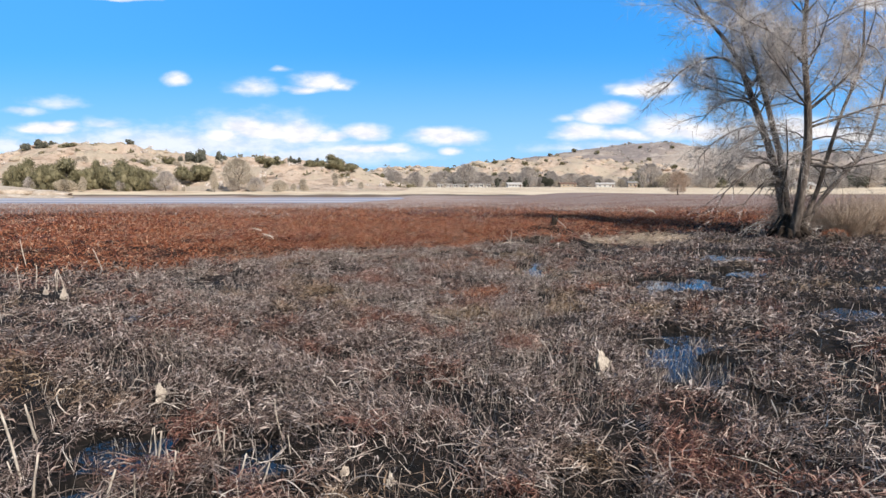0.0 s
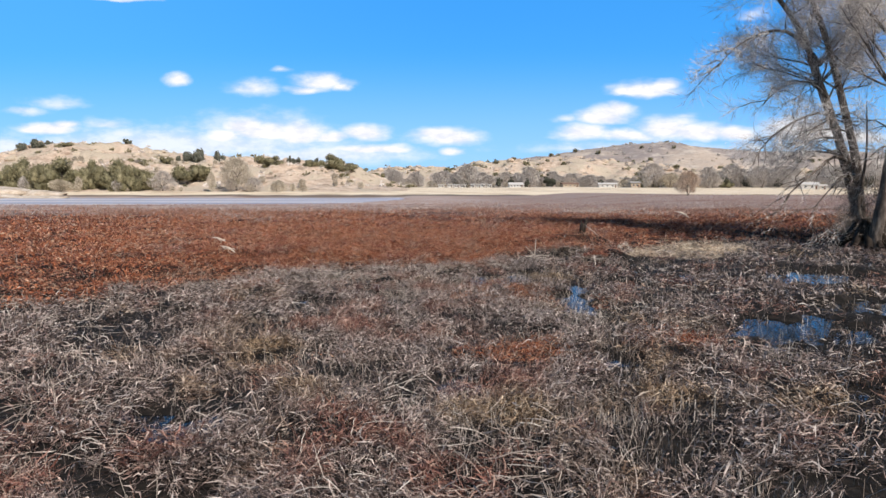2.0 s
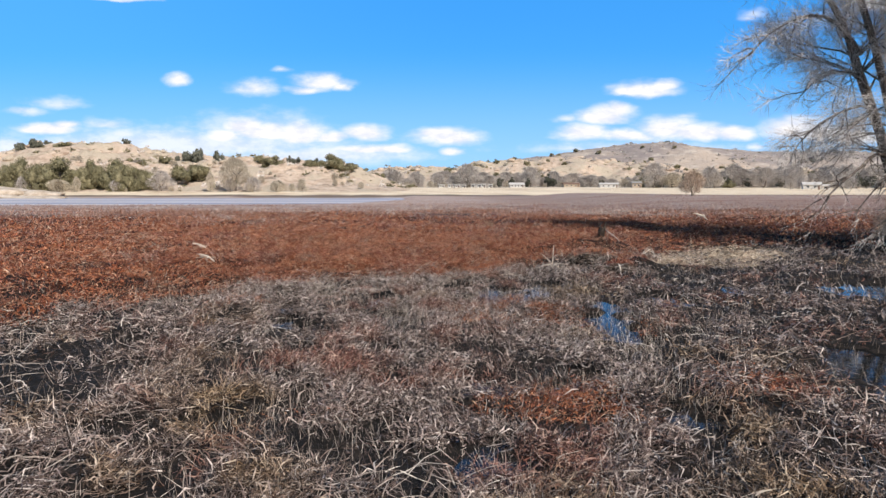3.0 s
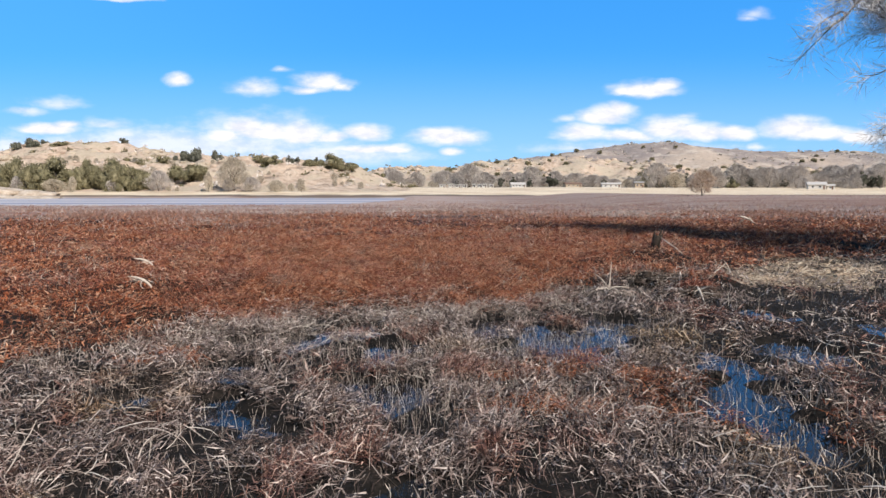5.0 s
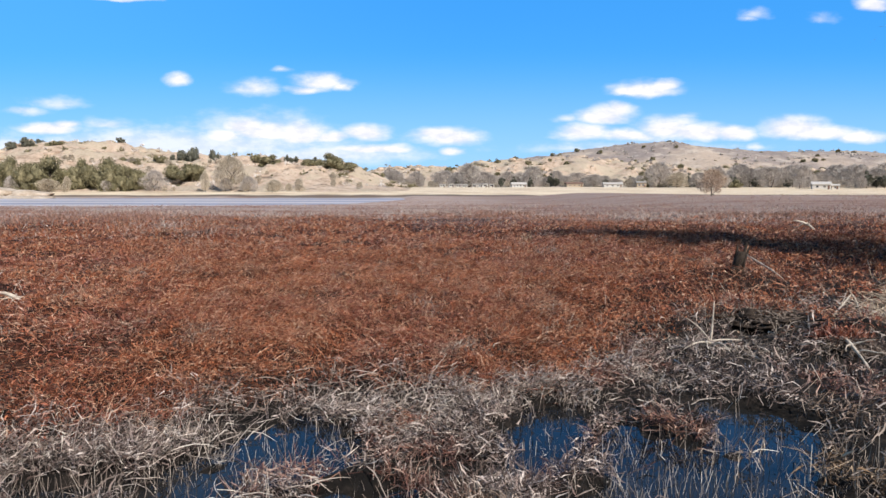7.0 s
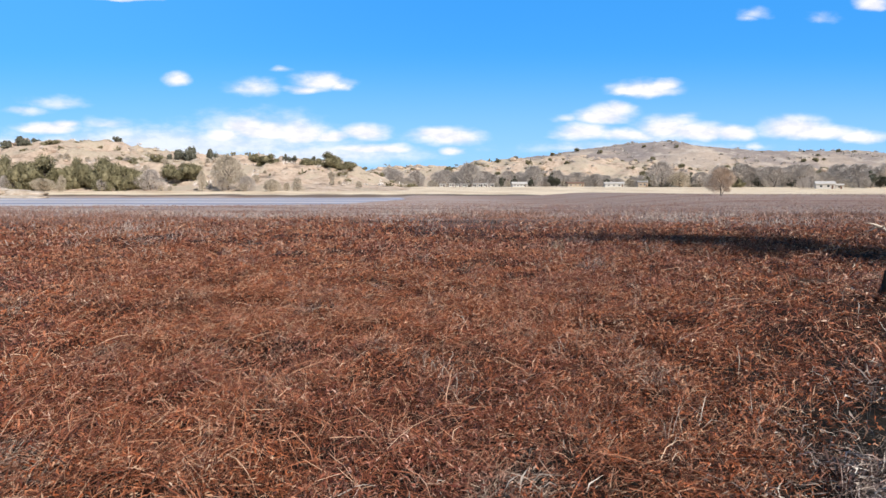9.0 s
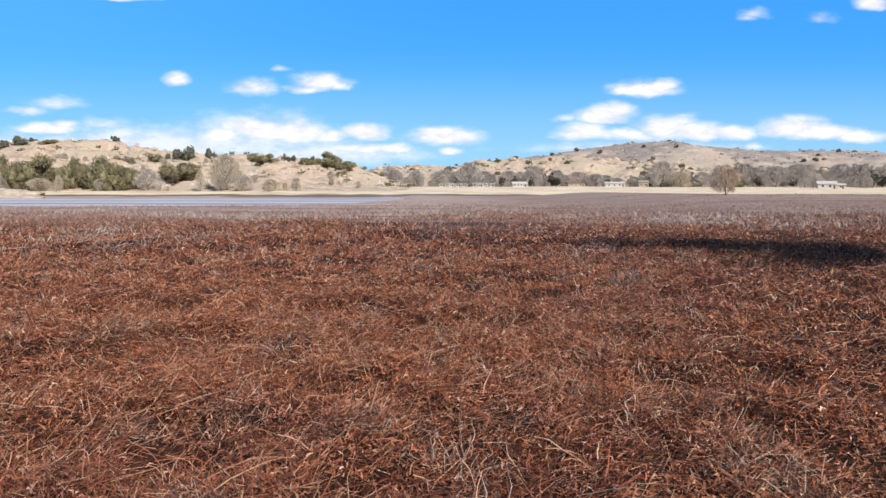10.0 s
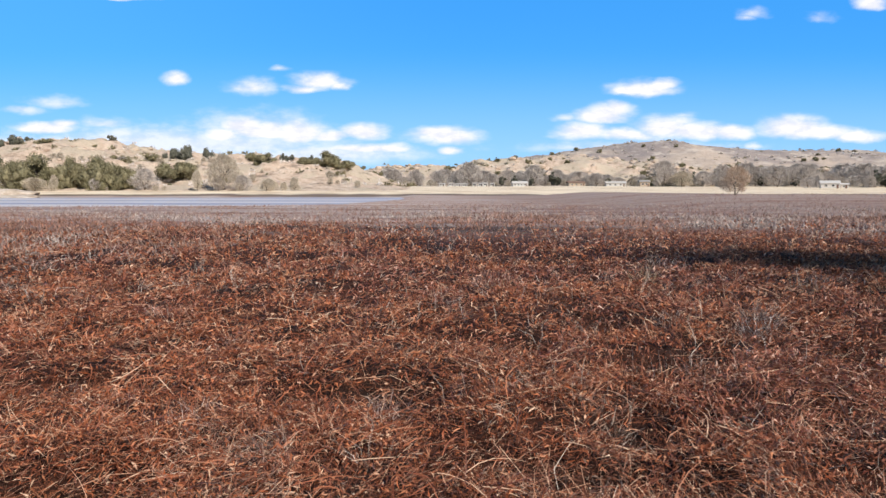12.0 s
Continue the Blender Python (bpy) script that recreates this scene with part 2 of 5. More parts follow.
def height(x, y):
    """The ground's height, without the hills."""
    x, y = np.asarray(x, float), np.asarray(y, float)
    r = rust(x, y)
    near = ease(70 - y, 0, 30)
    h = 0.06 + near * (0.13 * fbm(x, y, 1.3, 3, 1) + 0.15 * fbm(x, y, 0.5, 2, 2))
    r = np.minimum(r, ease(y - np.interp(x, EDGE_X, EDGE_Y), -0.6, 3.2))
    h = h + r * (0.36 + 0.14 * near * fbm(x, y, 2.6, 2, 3) + 0.10 * near * fbm(x, y, 0.8, 2, 4))
    h = h + 0.40 * mound(x, y) - 0.26 * pits(x, y) + 0.24 * np.exp(-(((x - 4.3) / 1.1) ** 2) - ((y - 24.5) / 0.8) ** 2)
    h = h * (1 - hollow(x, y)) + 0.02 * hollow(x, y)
    w = wet(x, y) * (y < 24)
    h = h * (1 - w) - 0.07 * w
    h = h - 0.55 * ease(y, 42, 75) - 0.75 * ease(y, 70, 130)
    h = h - 0.9 * lake(x, y)
    h = h + 1.45 * ease(x, 18, 42) * ease(y, 80, 124) * (1 - ease(y, 200, 245))
    h = h + 1.3 * ease(y, 234, 262) + 2.2 * ease(y, 262, 420) + 1.0 * ease(y, 420, 800)
    h = h + 1.2 * ease(y, 200, 300) * fbm(x, y, 60.0, 3, 7)
    return h


def grid_mesh(name, xs, ys, z_of):
    X, Y = np.meshgrid(xs, ys)
    Z = z_of(X, Y)
    n, m = len(xs), len(ys)
    me = bpy.data.meshes.new(name)
    idx = np.arange(n * m).reshape(m, n)
    quads = np.stack([idx[:-1, :-1], idx[:-1, 1:], idx[1:, 1:], idx[1:, :-1]], -1).reshape(-1)
    fill(me, np.stack([X, Y, Z], -1).reshape(-1, 3), quads, 4)
    me.polygons.foreach_set("use_smooth", np.ones(len(me.polygons), bool))
    return me


def fill(me, verts, corners, per):
    """Write vertices and faces of `per` corners each into a mesh."""
    me.vertices.add(len(verts))
    me.vertices.foreach_set("co", np.asarray(verts, np.float32).ravel())
    me.loops.add(len(corners))
    me.loops.foreach_set("vertex_index", np.asarray(corners, np.int32))
    k = len(corners) // per
    me.polygons.add(k)
    me.polygons.foreach_set("loop_start", np.arange(0, k * per, per, dtype=np.int32))
    me.update(calc_edges=True)
    me.validate()


# ---- materials ----


def surface(name, build, rough=0.85, bump=None, spec=0.25, metallic=0.0):
    """A material: build(nodes) gives its colour; bump(nodes) a height and (strength, distance)."""
    m = bpy.data.materials.new(name)
    m.use_nodes = True
    N = Nodes(m.node_tree)
    ins = {"Base Color": build(N), "Roughness": rough, "Specular IOR Level": spec, "Metallic": metallic}
    if bump:
        hgt, strength, dist = bump(N)
        ins["Normal"] = N.add("ShaderNodeBump", {"Height": hgt, "Strength": strength, "Distance": dist}).outputs[0]
    N.add("ShaderNodeOutputMaterial", (N.add("ShaderNodeBsdfPrincipled", ins).outputs[0],))
    return m


def stem_material(name, stops, patch=None, patch_size=1.5, patch_share=(0.5, 0.62), rough=0.6, drift=None, drift_size=2.2, drift_share=(0.54, 0.66), grimy=0.30):
    """Dead stems: every piece takes a tone of its own; patch and drift: other tones in drifts of those sizes."""

    def build(N):
        r = N.add("ShaderNodeNewGeometry").outputs["Random Per Island"]
        col = N.ramp(r, stops)
        p = N.place()
        if patch:
            f = N.step(N.noise(1.0 / patch_size, 4.0, 0.6, p), *patch_share)
            col = N.mix(f, col, N.ramp(r, patch))
        if drift:
            away = N.add("ShaderNodeMapping", {"Vector": p, "Location": (37.0, -11.0, 5.0)}).outputs[0]
            col = N.mix(N.step(N.noise(1.0 / drift_size, 4.0, 0.6, away), *drift_share), col, N.ramp(r, drift))
        grime = N.step(N.noise(3.0, 3.0, 0.6, p), 0.3, 0.7)
        return N.mix(N.math("MULTIPLY_ADD", grime, -grimy, grimy), col, (0.022, 0.016, 0.013))

    return surface(name, build, rough=rough, spec=0.4)


SEDGE = stem_material(
    "dead_sedge",
    [(0.0, (0.013, 0.009, 0.008)), (0.30, (0.075, 0.050, 0.042)), (0.56, (0.23, 0.165, 0.146)), (0.78, (0.46, 0.362, 0.325)), (0.95, (0.80, 0.70, 0.64))],
    [(0.0, (0.020, 0.008, 0.006)), (0.35, (0.14, 0.052, 0.038)), (0.72, (0.33, 0.155, 0.115)), (1.0, (0.64, 0.46, 0.37))],
    1.3, (0.51, 0.62),
    drift=[(0.0, (0.018, 0.011, 0.006)), (0.35, (0.115, 0.068, 0.036)), (0.72, (0.34, 0.225, 0.135)), (1.0, (0.70, 0.55, 0.39))],
    drift_size=2.4, drift_share=(0.54, 0.66),
)
STALK = stem_material("dry_stalk", [(0.0, (0.13, 0.098, 0.082)), (0.4, (0.33, 0.265, 0.225)), (0.8, (0.57, 0.49, 0.425)), (1.0, (0.78, 0.71, 0.63))])
WEED = stem_material(
    "rust_smartweed",
    [(0.0, (0.030, 0.010, 0.006)), (0.3, (0.21, 0.058, 0.025)), (0.60, (0.47, 0.130, 0.048)), (0.86, (0.61, 0.255, 0.125)), (1.0, (0.80, 0.57, 0.40))],
    [(0.0, (0.028, 0.017, 0.013)), (0.4, (0.19, 0.112, 0.080)), (0.8, (0.42, 0.305, 0.235)), (1.0, (0.72, 0.60, 0.48))],
    1.1, (0.55, 0.68),
    drift=[(0.0, (0.026, 0.008, 0.007)), (0.4, (0.20, 0.052, 0.034)), (0.8, (0.46, 0.165, 0.105)), (1.0, (0.76, 0.52, 0.42))],
    drift_size=2.0, drift_share=(0.48, 0.62),
)
WEEDSTEM = stem_material(
    "tan_weed_stem",
    [(0.0, (0.032, 0.011, 0.006)), (0.35, (0.23, 0.064, 0.029)), (0.72, (0.47, 0.165, 0.078)), (1.0, (0.76, 0.53, 0.37))],
    [(0.0, (0.030, 0.020, 0.017)), (0.5, (0.27, 0.185, 0.145)), (1.0, (0.72, 0.61, 0.50))],
    0.9, (0.56, 0.70),
)
STRAW = stem_material("bleached_straw", [(0.0, (0.40, 0.28, 0.19)), (0.5, (0.66, 0.51, 0.37)), (1.0, (0.86, 0.74, 0.58))])
RUSH = stem_material("grey_rush", [(0.0, (0.24, 0.195, 0.175)), (0.5, (0.46, 0.39, 0.355)), (1.0, (0.68, 0.60, 0.54))], [(0.0, (0.14, 0.060, 0.042)), (1.0, (0.44, 0.25, 0.185))], 7.0, (0.41, 0.55))


def ground_colour(N):
    p = N.place()
    s = N.add("ShaderNodeSeparateXYZ", (p,)).outputs
    fine, mid, big = N.noise(9.0, 4.0, 0.65, p), N.noise(0.8, 4.0, 0.6, p), N.noise(0.06, 3.0, 0.55, p)
    streak = N.noise(0.12, 5.0, 0.65, N.place(0.35, 1.6, 1.0))
    tone = N.noise(0.5, 4.0, 0.6, N.place(1.0, 1.0, 0.0))
    # wet mud and duff, blackened further for the shade in gaps between blades
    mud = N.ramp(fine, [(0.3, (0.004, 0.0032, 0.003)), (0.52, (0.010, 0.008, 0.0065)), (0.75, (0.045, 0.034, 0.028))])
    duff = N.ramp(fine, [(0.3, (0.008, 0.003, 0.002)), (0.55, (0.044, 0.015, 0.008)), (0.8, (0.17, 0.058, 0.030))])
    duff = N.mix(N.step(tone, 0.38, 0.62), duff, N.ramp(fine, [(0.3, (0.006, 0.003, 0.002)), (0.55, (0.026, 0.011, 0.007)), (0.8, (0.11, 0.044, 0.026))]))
    reed = N.mix(N.step(streak, 0.42, 0.62), N.ramp(mid, [(0.3, (0.30, 0.240, 0.215)), (0.7, (0.46, 0.385, 0.35))]), N.ramp(mid, [(0.3, (0.17, 0.088, 0.068)), (0.7, (0.26, 0.145, 0.115))]))
    flats = N.mix(N.step(streak, 0.40, 0.66), (0.46, 0.385, 0.35), (0.31, 0.185, 0.140))
    field = N.mix(N.step(streak, 0.40, 0.62), (0.79, 0.68, 0.52), (0.56, 0.44, 0.31))
    far = N.mix(N.step(big, 0.35, 0.65), (0.30, 0.235, 0.16), (0.20, 0.165, 0.125))
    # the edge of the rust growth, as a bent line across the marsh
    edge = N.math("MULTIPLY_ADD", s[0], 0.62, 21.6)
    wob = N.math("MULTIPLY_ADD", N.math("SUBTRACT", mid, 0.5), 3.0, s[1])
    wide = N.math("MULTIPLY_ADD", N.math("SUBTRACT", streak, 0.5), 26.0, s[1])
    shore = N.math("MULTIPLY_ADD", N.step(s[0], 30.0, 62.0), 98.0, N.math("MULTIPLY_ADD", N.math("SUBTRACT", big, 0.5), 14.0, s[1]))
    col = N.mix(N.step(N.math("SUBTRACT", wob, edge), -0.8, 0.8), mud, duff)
    col = N.mix(N.step(wide, 38.0, 50.0), col, reed)
    col = N.mix(N.step(wide, 80.0, 120.0), col, flats)
    col = N.mix(N.math("MULTIPLY", N.math("MULTIPLY", N.step(s[0], -12.0, 22.0), N.step(s[1], 40.0, 60.0)), 0.55), col, (0.19, 0.120, 0.098))
    col = N.mix(N.step(shore, 232.0, 238.0), col, (0.16, 0.12, 0.095))
    col = N.mix(N.step(shore, 240.0, 246.0), col, field)
    return N.mix(N.step(s[1], 380.0, 480.0), col, far)


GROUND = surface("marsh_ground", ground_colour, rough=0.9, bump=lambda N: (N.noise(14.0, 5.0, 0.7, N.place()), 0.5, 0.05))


def granite(N):
    p = N.place()
    big, mid, fine = N.noise(0.05, 4.0, 0.6, p), N.noise(0.22, 5.0, 0.65, p), N.noise(1.1, 4.0, 0.7, p)
    rock = N.ramp(mid, [(0.3, (0.34, 0.25, 0.19)), (0.5, (0.57, 0.445, 0.35)), (0.72, (0.70, 0.59, 0.49))])
    grass = N.ramp(fine, [(0.3, (0.42, 0.345, 0.265)), (0.7, (0.60, 0.515, 0.41))])
    col = N.mix(N.step(big, 0.46, 0.58), rock, grass)
    crack = N.step(N.noise(0.13, 6.0, 0.75, N.place(0.7, 0.7, 2.0)), 0.44, 0.36)
    col = N.mix(N.math("MULTIPLY", crack, 0.55), col, (0.10, 0.075, 0.06))
    return N.mix(N.math("MULTIPLY", N.step(fine, 0.55, 0.75), 0.5), col, (0.10, 0.09, 0.055))


GRANITE = surface("granite_hill", granite, rough=0.9, bump=lambda N: (N.noise(0.5, 6.0, 0.7, N.place()), 0.7, 1.5))


def far_slope(N):
    p = N.place()
    big, mid, fine = N.noise(0.006, 4.0, 0.6, p), N.noise(0.03, 5.0, 0.65, p), N.noise(0.16, 4.0, 0.7, p)
    col = N.mix(N.step(big, 0.42, 0.6), (0.31, 0.265, 0.25), (0.48, 0.395, 0.33))
    col = N.mix(N.math("MULTIPLY", N.step(mid, 0.5, 0.66), 0.7), col, (0.60, 0.53, 0.46))
    return N.mix(N.math("MULTIPLY", N.step(fine, 0.55, 0.68), 0.55), col, (0.13, 0.115, 0.10))


SLOPE = surface("scrub_slope", far_slope, rough=0.95, bump=lambda N: (N.noise(0.06, 6.0, 0.7, N.place()), 0.6, 8.0))


def still_water(name, base, deep, streak, rough, wave, strength, spec=0.4):
    def bump(N):
        return N.noise(wave, 3.0, 0.5, N.place(1.0, 1.8, 1.0)), strength, 0.02

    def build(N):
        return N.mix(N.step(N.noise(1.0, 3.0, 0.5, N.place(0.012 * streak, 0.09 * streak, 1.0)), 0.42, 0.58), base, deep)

    m = surface(name, build, rough=rough, bump=bump, spec=spec)
    for n in m.node_tree.nodes:
        if n.type == "BSDF_PRINCIPLED":
            n.inputs["IOR"].default_value = 1.333
    return m


POOL = still_water("pool_water", (0.008, 0.009, 0.010), (0.016, 0.017, 0.018), 10.0, 0.03, 5.0, 0.06)
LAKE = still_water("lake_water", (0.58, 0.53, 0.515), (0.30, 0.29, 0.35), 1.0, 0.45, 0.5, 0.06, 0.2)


def bark_colour(N):
    p = N.place(1.0, 1.0, 0.25)
    return N.ramp(N.noise(5.0, 6.0, 0.75, p), [(0.32, (0.045, 0.036, 0.031)), (0.5, (0.13, 0.105, 0.09)), (0.74, (0.40, 0.34, 0.29))])


BARK = surface("cottonwood_bark", bark_colour, rough=0.9, bump=lambda N: (N.noise(16.0, 5.0, 0.7, N.place(1, 1, 0.2)), 0.9, 0.04))
TWIG = stem_material("bare_twigs", [(0.0, (0.60, 0.525, 0.48)), (0.5, (0.77, 0.70, 0.645)), (1.0, (0.87, 0.82, 0.78))], grimy=0.15)
SUCKER = stem_material("dark_sucker_twigs", [(0.0, (0.07, 0.052, 0.042)), (0.5, (0.22, 0.17, 0.14)), (1.0, (0.46, 0.38, 0.32))])
GREYTWIG = stem_material("grey_bare_crown", [(0.0, (0.42, 0.375, 0.345)), (0.5, (0.56, 0.505, 0.47)), (1.0, (0.70, 0.645, 0.60))])
PALETWIG = stem_material("pale_bare_crown", [(0.0, (0.40, 0.34, 0.27)), (0.5, (0.62, 0.54, 0.43)), (1.0, (0.76, 0.69, 0.58))])
TANTWIG = stem_material("tan_bare_crown", [(0.0, (0.46, 0.33, 0.24)), (0.5, (0.66, 0.51, 0.39)), (1.0, (0.80, 0.67, 0.54))])
JUNIPER = stem_material("juniper_green", [(0.0, (0.125, 0.118, 0.066)), (0.5, (0.225, 0.205, 0.112)), (1.0, (0.36, 0.32, 0.19))])
DARKPINE = stem_material("dark_evergreen", [(0.0, (0.085, 0.088, 0.066)), (0.5, (0.13, 0.134, 0.10)), (1.0, (0.20, 0.20, 0.15))])
DEADWOOD = surface("bleached_wood", lambda N: N.ramp(N.noise(12.0, 5.0, 0.7, N.place(1, 1, 1)), [(0.3, (0.38, 0.31, 0.25)), (0.68, (0.78, 0.70, 0.60))]), rough=0.8, bump=lambda N: (N.noise(30.0, 4.0, 0.7, N.place()), 0.6, 0.02))
DARKWOOD = surface("charred_wood", lambda N: N.ramp(N.noise(10.0, 5.0, 0.7, N.place()), [(0.3, (0.016, 0.012, 0.010)), (0.75, (0.075, 0.055, 0.042))]), rough=0.9, bump=lambda N: (N.noise(22.0, 4.0, 0.7, N.place()), 0.8, 0.03))
STUBWOOD = surface("grey_snag", lambda N: N.ramp(N.noise(10.0, 5.0, 0.7, N.place()), [(0.3, (0.13, 0.095, 0.07)), (0.75, (0.40, 0.32, 0.25))]), rough=0.9, bump=lambda N: (N.noise(22.0, 4.0, 0.7, N.place()), 0.8, 0.03))


def plain(name, col, rough=0.6, var=0.12):
    return surface(name, lambda N: N.mix(N.noise(1.3, 4.0, 0.6, N.place()), tuple(c * (1 - var) for c in col), tuple(min(1, c * (1 + var)) for c in col)), rough=rough)


WHITE = plain("white_siding", (0.68, 0.66, 0.63))
TAN = plain("tan_stucco", (0.50, 0.40, 0.30))
ROOF = plain("grey_roofing", (0.30, 0.29, 0.28), 0.8)
PALEROOF = plain("pale_metal_roof", (0.56, 0.54, 0.52), 0.6)
BROWNROOF = plain("brown_shingle", (0.20, 0.13, 0.10), 0.9)
GLASS = plain("window_glass", (0.05, 0.06, 0.07), 0.08, 0.05)
ROCKPALE = surface("pale_bank_rock", lambda N: N.ramp(N.noise(0.35, 5.0, 0.65, N.place()), [(0.3, (0.30, 0.23, 0.17)), (0.5, (0.50, 0.42, 0.34)), (0.7, (0.70, 0.63, 0.56))]), rough=0.9, bump=lambda N: (N.noise(0.8, 5.0, 0.7, N.place()), 0.6, 0.4))

# ---- ground, water, hills ----


def spread(fine_lo, fine_hi, step, lo, hi, grow):
    mid = list(np.arange(fine_lo, fine_hi + 1e-6, step))
    up, s = [], step
    v = mid[-1]
    while v < hi:
        s *= grow
        v += s
        up.append(v)
    down, s, v = [], step, mid[0]
    while v > lo:
        s *= grow
        v -= s
        down.append(v)
    return np.array(down[::-1] + mid + up)


ground = new("ground", grid_mesh("ground", spread(-13, 15, 0.22, -3500, 3500, 1.08), spread(1.5, 30, 0.22, -400, 4600, 1.055), height))
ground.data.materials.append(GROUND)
tagged(ground, "marsh of dark mud and dead plants running to the far shore", "ground", kind="structure")


def sheet(name, x0, x1, y0, y1, z, material, label):
    bm = bmesh.new()
    bmesh.ops.create_grid(bm, x_segments=8, y_segments=8, size=0.5)
    bmesh.ops.transform(bm, matrix=Matrix.Translation(((x0 + x1) / 2, (y0 + y1) / 2, z)) @ Matrix.Diagonal((x1 - x0, y1 - y0, 1, 1)), verts=bm.verts)
    me = bpy.data.meshes.new(name)
    bm.to_mesh(me)
    bm.free()
    me.materials.append(material)
    return tagged(new(name, me), label, "water", kind="structure")


sheet("pool_water", -15, 18, 0.5, 24, 0.0, POOL, "dark still pool water between the dead sedge")
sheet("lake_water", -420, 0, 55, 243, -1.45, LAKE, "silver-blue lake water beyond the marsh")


def hill_mesh(name, xs, ys, profile, y_foot, y_crest, y_back, rough_size, rough_amp, seed, domes=0.0):
    """A hill whose crest, seen along the marsh, rises by the profile of (side slope, height)."""
    pu, ph = [p[0] for p in profile], [p[1] for p in profile]

    def z_of(X, Y):
        crest = np.interp(X / y_crest, pu, ph)
        foot = y_foot + 25 * fbm(X, Y, 70.0, 2, seed + 5)
        rise = np.where(Y < y_crest, ease(Y, foot, y_crest) ** 0.75, ease(-Y, -y_back, -y_crest))
        z = crest * rise
        body = np.clip(z / 8.0, 0, 1)
        lump = fbm(X, Y, rough_size, 4, seed)
        z = z + body * rough_amp * lump
        if domes:
            d = np.abs(fbm(X, Y, rough_size * 0.45, 3, seed + 9)) * 2
            z = z + body * domes * (0.35 - np.sqrt(d + 0.01)) * 1.2
        return z + height(X, Y) * 0 - 1.0 * (1 - np.clip(z, 0, 1))

    return grid_mesh(name, xs, ys, z_of)


WEST = [(-0.95, 9), (-0.80, 13), (-0.70, 16), (-0.645, 22), (-0.615, 26), (-0.565, 28), (-0.495, 27.8), (-0.459, 24), (-0.414, 20.5), (-0.37, 20), (-0.343, 19.5), (-0.271, 18), (-0.218, 17), (-0.173, 15), (-0.133, 12.5), (-0.11, 9), (-0.075, 5), (-0.03, 0)]
MIDDLE = [(-0.30, 20), (-0.165, 19), (-0.12, 21), (-0.084, 25.5), (-0.039, 24.5), (-0.0125, 28), (0.014, 26), (0.04, 30), (0.077, 30), (0.104, 33), (0.14, 34), (0.193, 37), (0.246, 36), (0.30, 30), (0.37, 27), (0.5, 22), (0.8, 16), (1.2, 8)]
EAST = [(-0.2, 30), (0.014, 48), (0.068, 60), (0.13, 75), (0.184, 87), (0.246, 101), (0.291, 113), (0.336, 113.5), (0.389, 103), (0.46, 92), (0.52, 89), (0.568, 92), (0.62, 90), (0.70, 80), (0.82, 70), (1.1, 45)]

hill = new("hill_west", hill_mesh("hill_west", np.arange(-345, 0, 2.2), np.arange(250, 470, 2.4), WEST, 262, 365, 470, 26.0, 5.0, 61, 4.5))
hill.data.materials.append(GRANITE)
tagged(hill, "low granite hill of tan boulders and dry grass", "hill", kind="structure")
hill = new("hill_middle", hill_mesh("hill_middle", np.arange(-260, 900, 5.0), np.arange(560, 900, 6.0), MIDDLE, 590, 750, 900, 45.0, 9.0, 71, 8.0))
hill.data.materials.append(GRANITE)
tagged(hill, "ridge of rounded tan granite domes behind the houses", "hill", kind="structure")
hill = new("hill_east", hill_mesh("hill_east", np.arange(-500, 2100, 12.0), np.arange(1000, 2300, 14.0), EAST, 1050, 1600, 2300, 180.0, 16.0, 81, 7.0))
hill.data.materials.append(SLOPE)
tagged(hill, "broad grey-brown hill with scrub and pale rock", "hill", kind="structure")


def boulder_field(name, hill_name, low, count, size, label, seed):
    """Granite boulders lying over the upper parts of a hill."""
    rng = np.random.default_rng(seed)
    bm = bmesh.new()
    bmesh.ops.create_icosphere(bm, subdivisions=2, radius=1.0)
    ball = np.array([v.co[:] for v in bm.verts])
    tri = np.array([[v.index for v in f.verts] for f in bm.faces])
    bm.free()
    hill = bpy.data.objects[hill_name]
    vs = np.empty(len(hill.data.vertices) * 3, np.float32)
    hill.data.vertices.foreach_get("co", vs)
    vs = vs.reshape(-1, 3)
    vs = vs[(vs[:, 2] > low) & (fbm(vs[:, 0], vs[:, 1], 20.0, 2, seed) > -0.02)]
    verts, faces = [], []
    for k in range(count):
        c = vs[rng.integers(len(vs))]
        lump = 1 + 0.35 * fbm(ball[:, 0] * 2 + 5 * k, ball[:, 1] * 2 + ball[:, 2] * 3, 1.0, 2, seed)
        s = size * rng.uniform(0.35, 1.2)
        verts.append(ball * lump[:, None] * s * np.array([rng.uniform(0.9, 1.6), rng.uniform(0.8, 1.3), rng.uniform(0.5, 0.85)]) + c)
        faces.append(tri + k * len(ball))
    me = bpy.data.meshes.new(name)
    fill(me, np.concatenate(verts), np.concatenate(faces).ravel(), 3)
    me.polygons.foreach_set("use_smooth", np.ones(len(me.polygons), bool))
    me.materials.append(GRANITE)
    tagged(new(name, me), label, "boulders", kind="stuff")


boulder_field("boulder_field", "hill_west", 11.0, 240, 2.2, "tan granite boulders along the crest of the hill", 601)
boulder_field("boulder_field", "hill_middle", 16.0, 220, 4.2, "tan granite boulders along the far ridge", 602)

# ---- plants of the marsh ----


def view_distance(x, y):
    """How near the flight passes a place that it looks at."""
    return np.maximum.reduce([np.full(np.shape(x), 2.8), np.abs(x + 0.07 * y) / 0.72, y - 21.7])


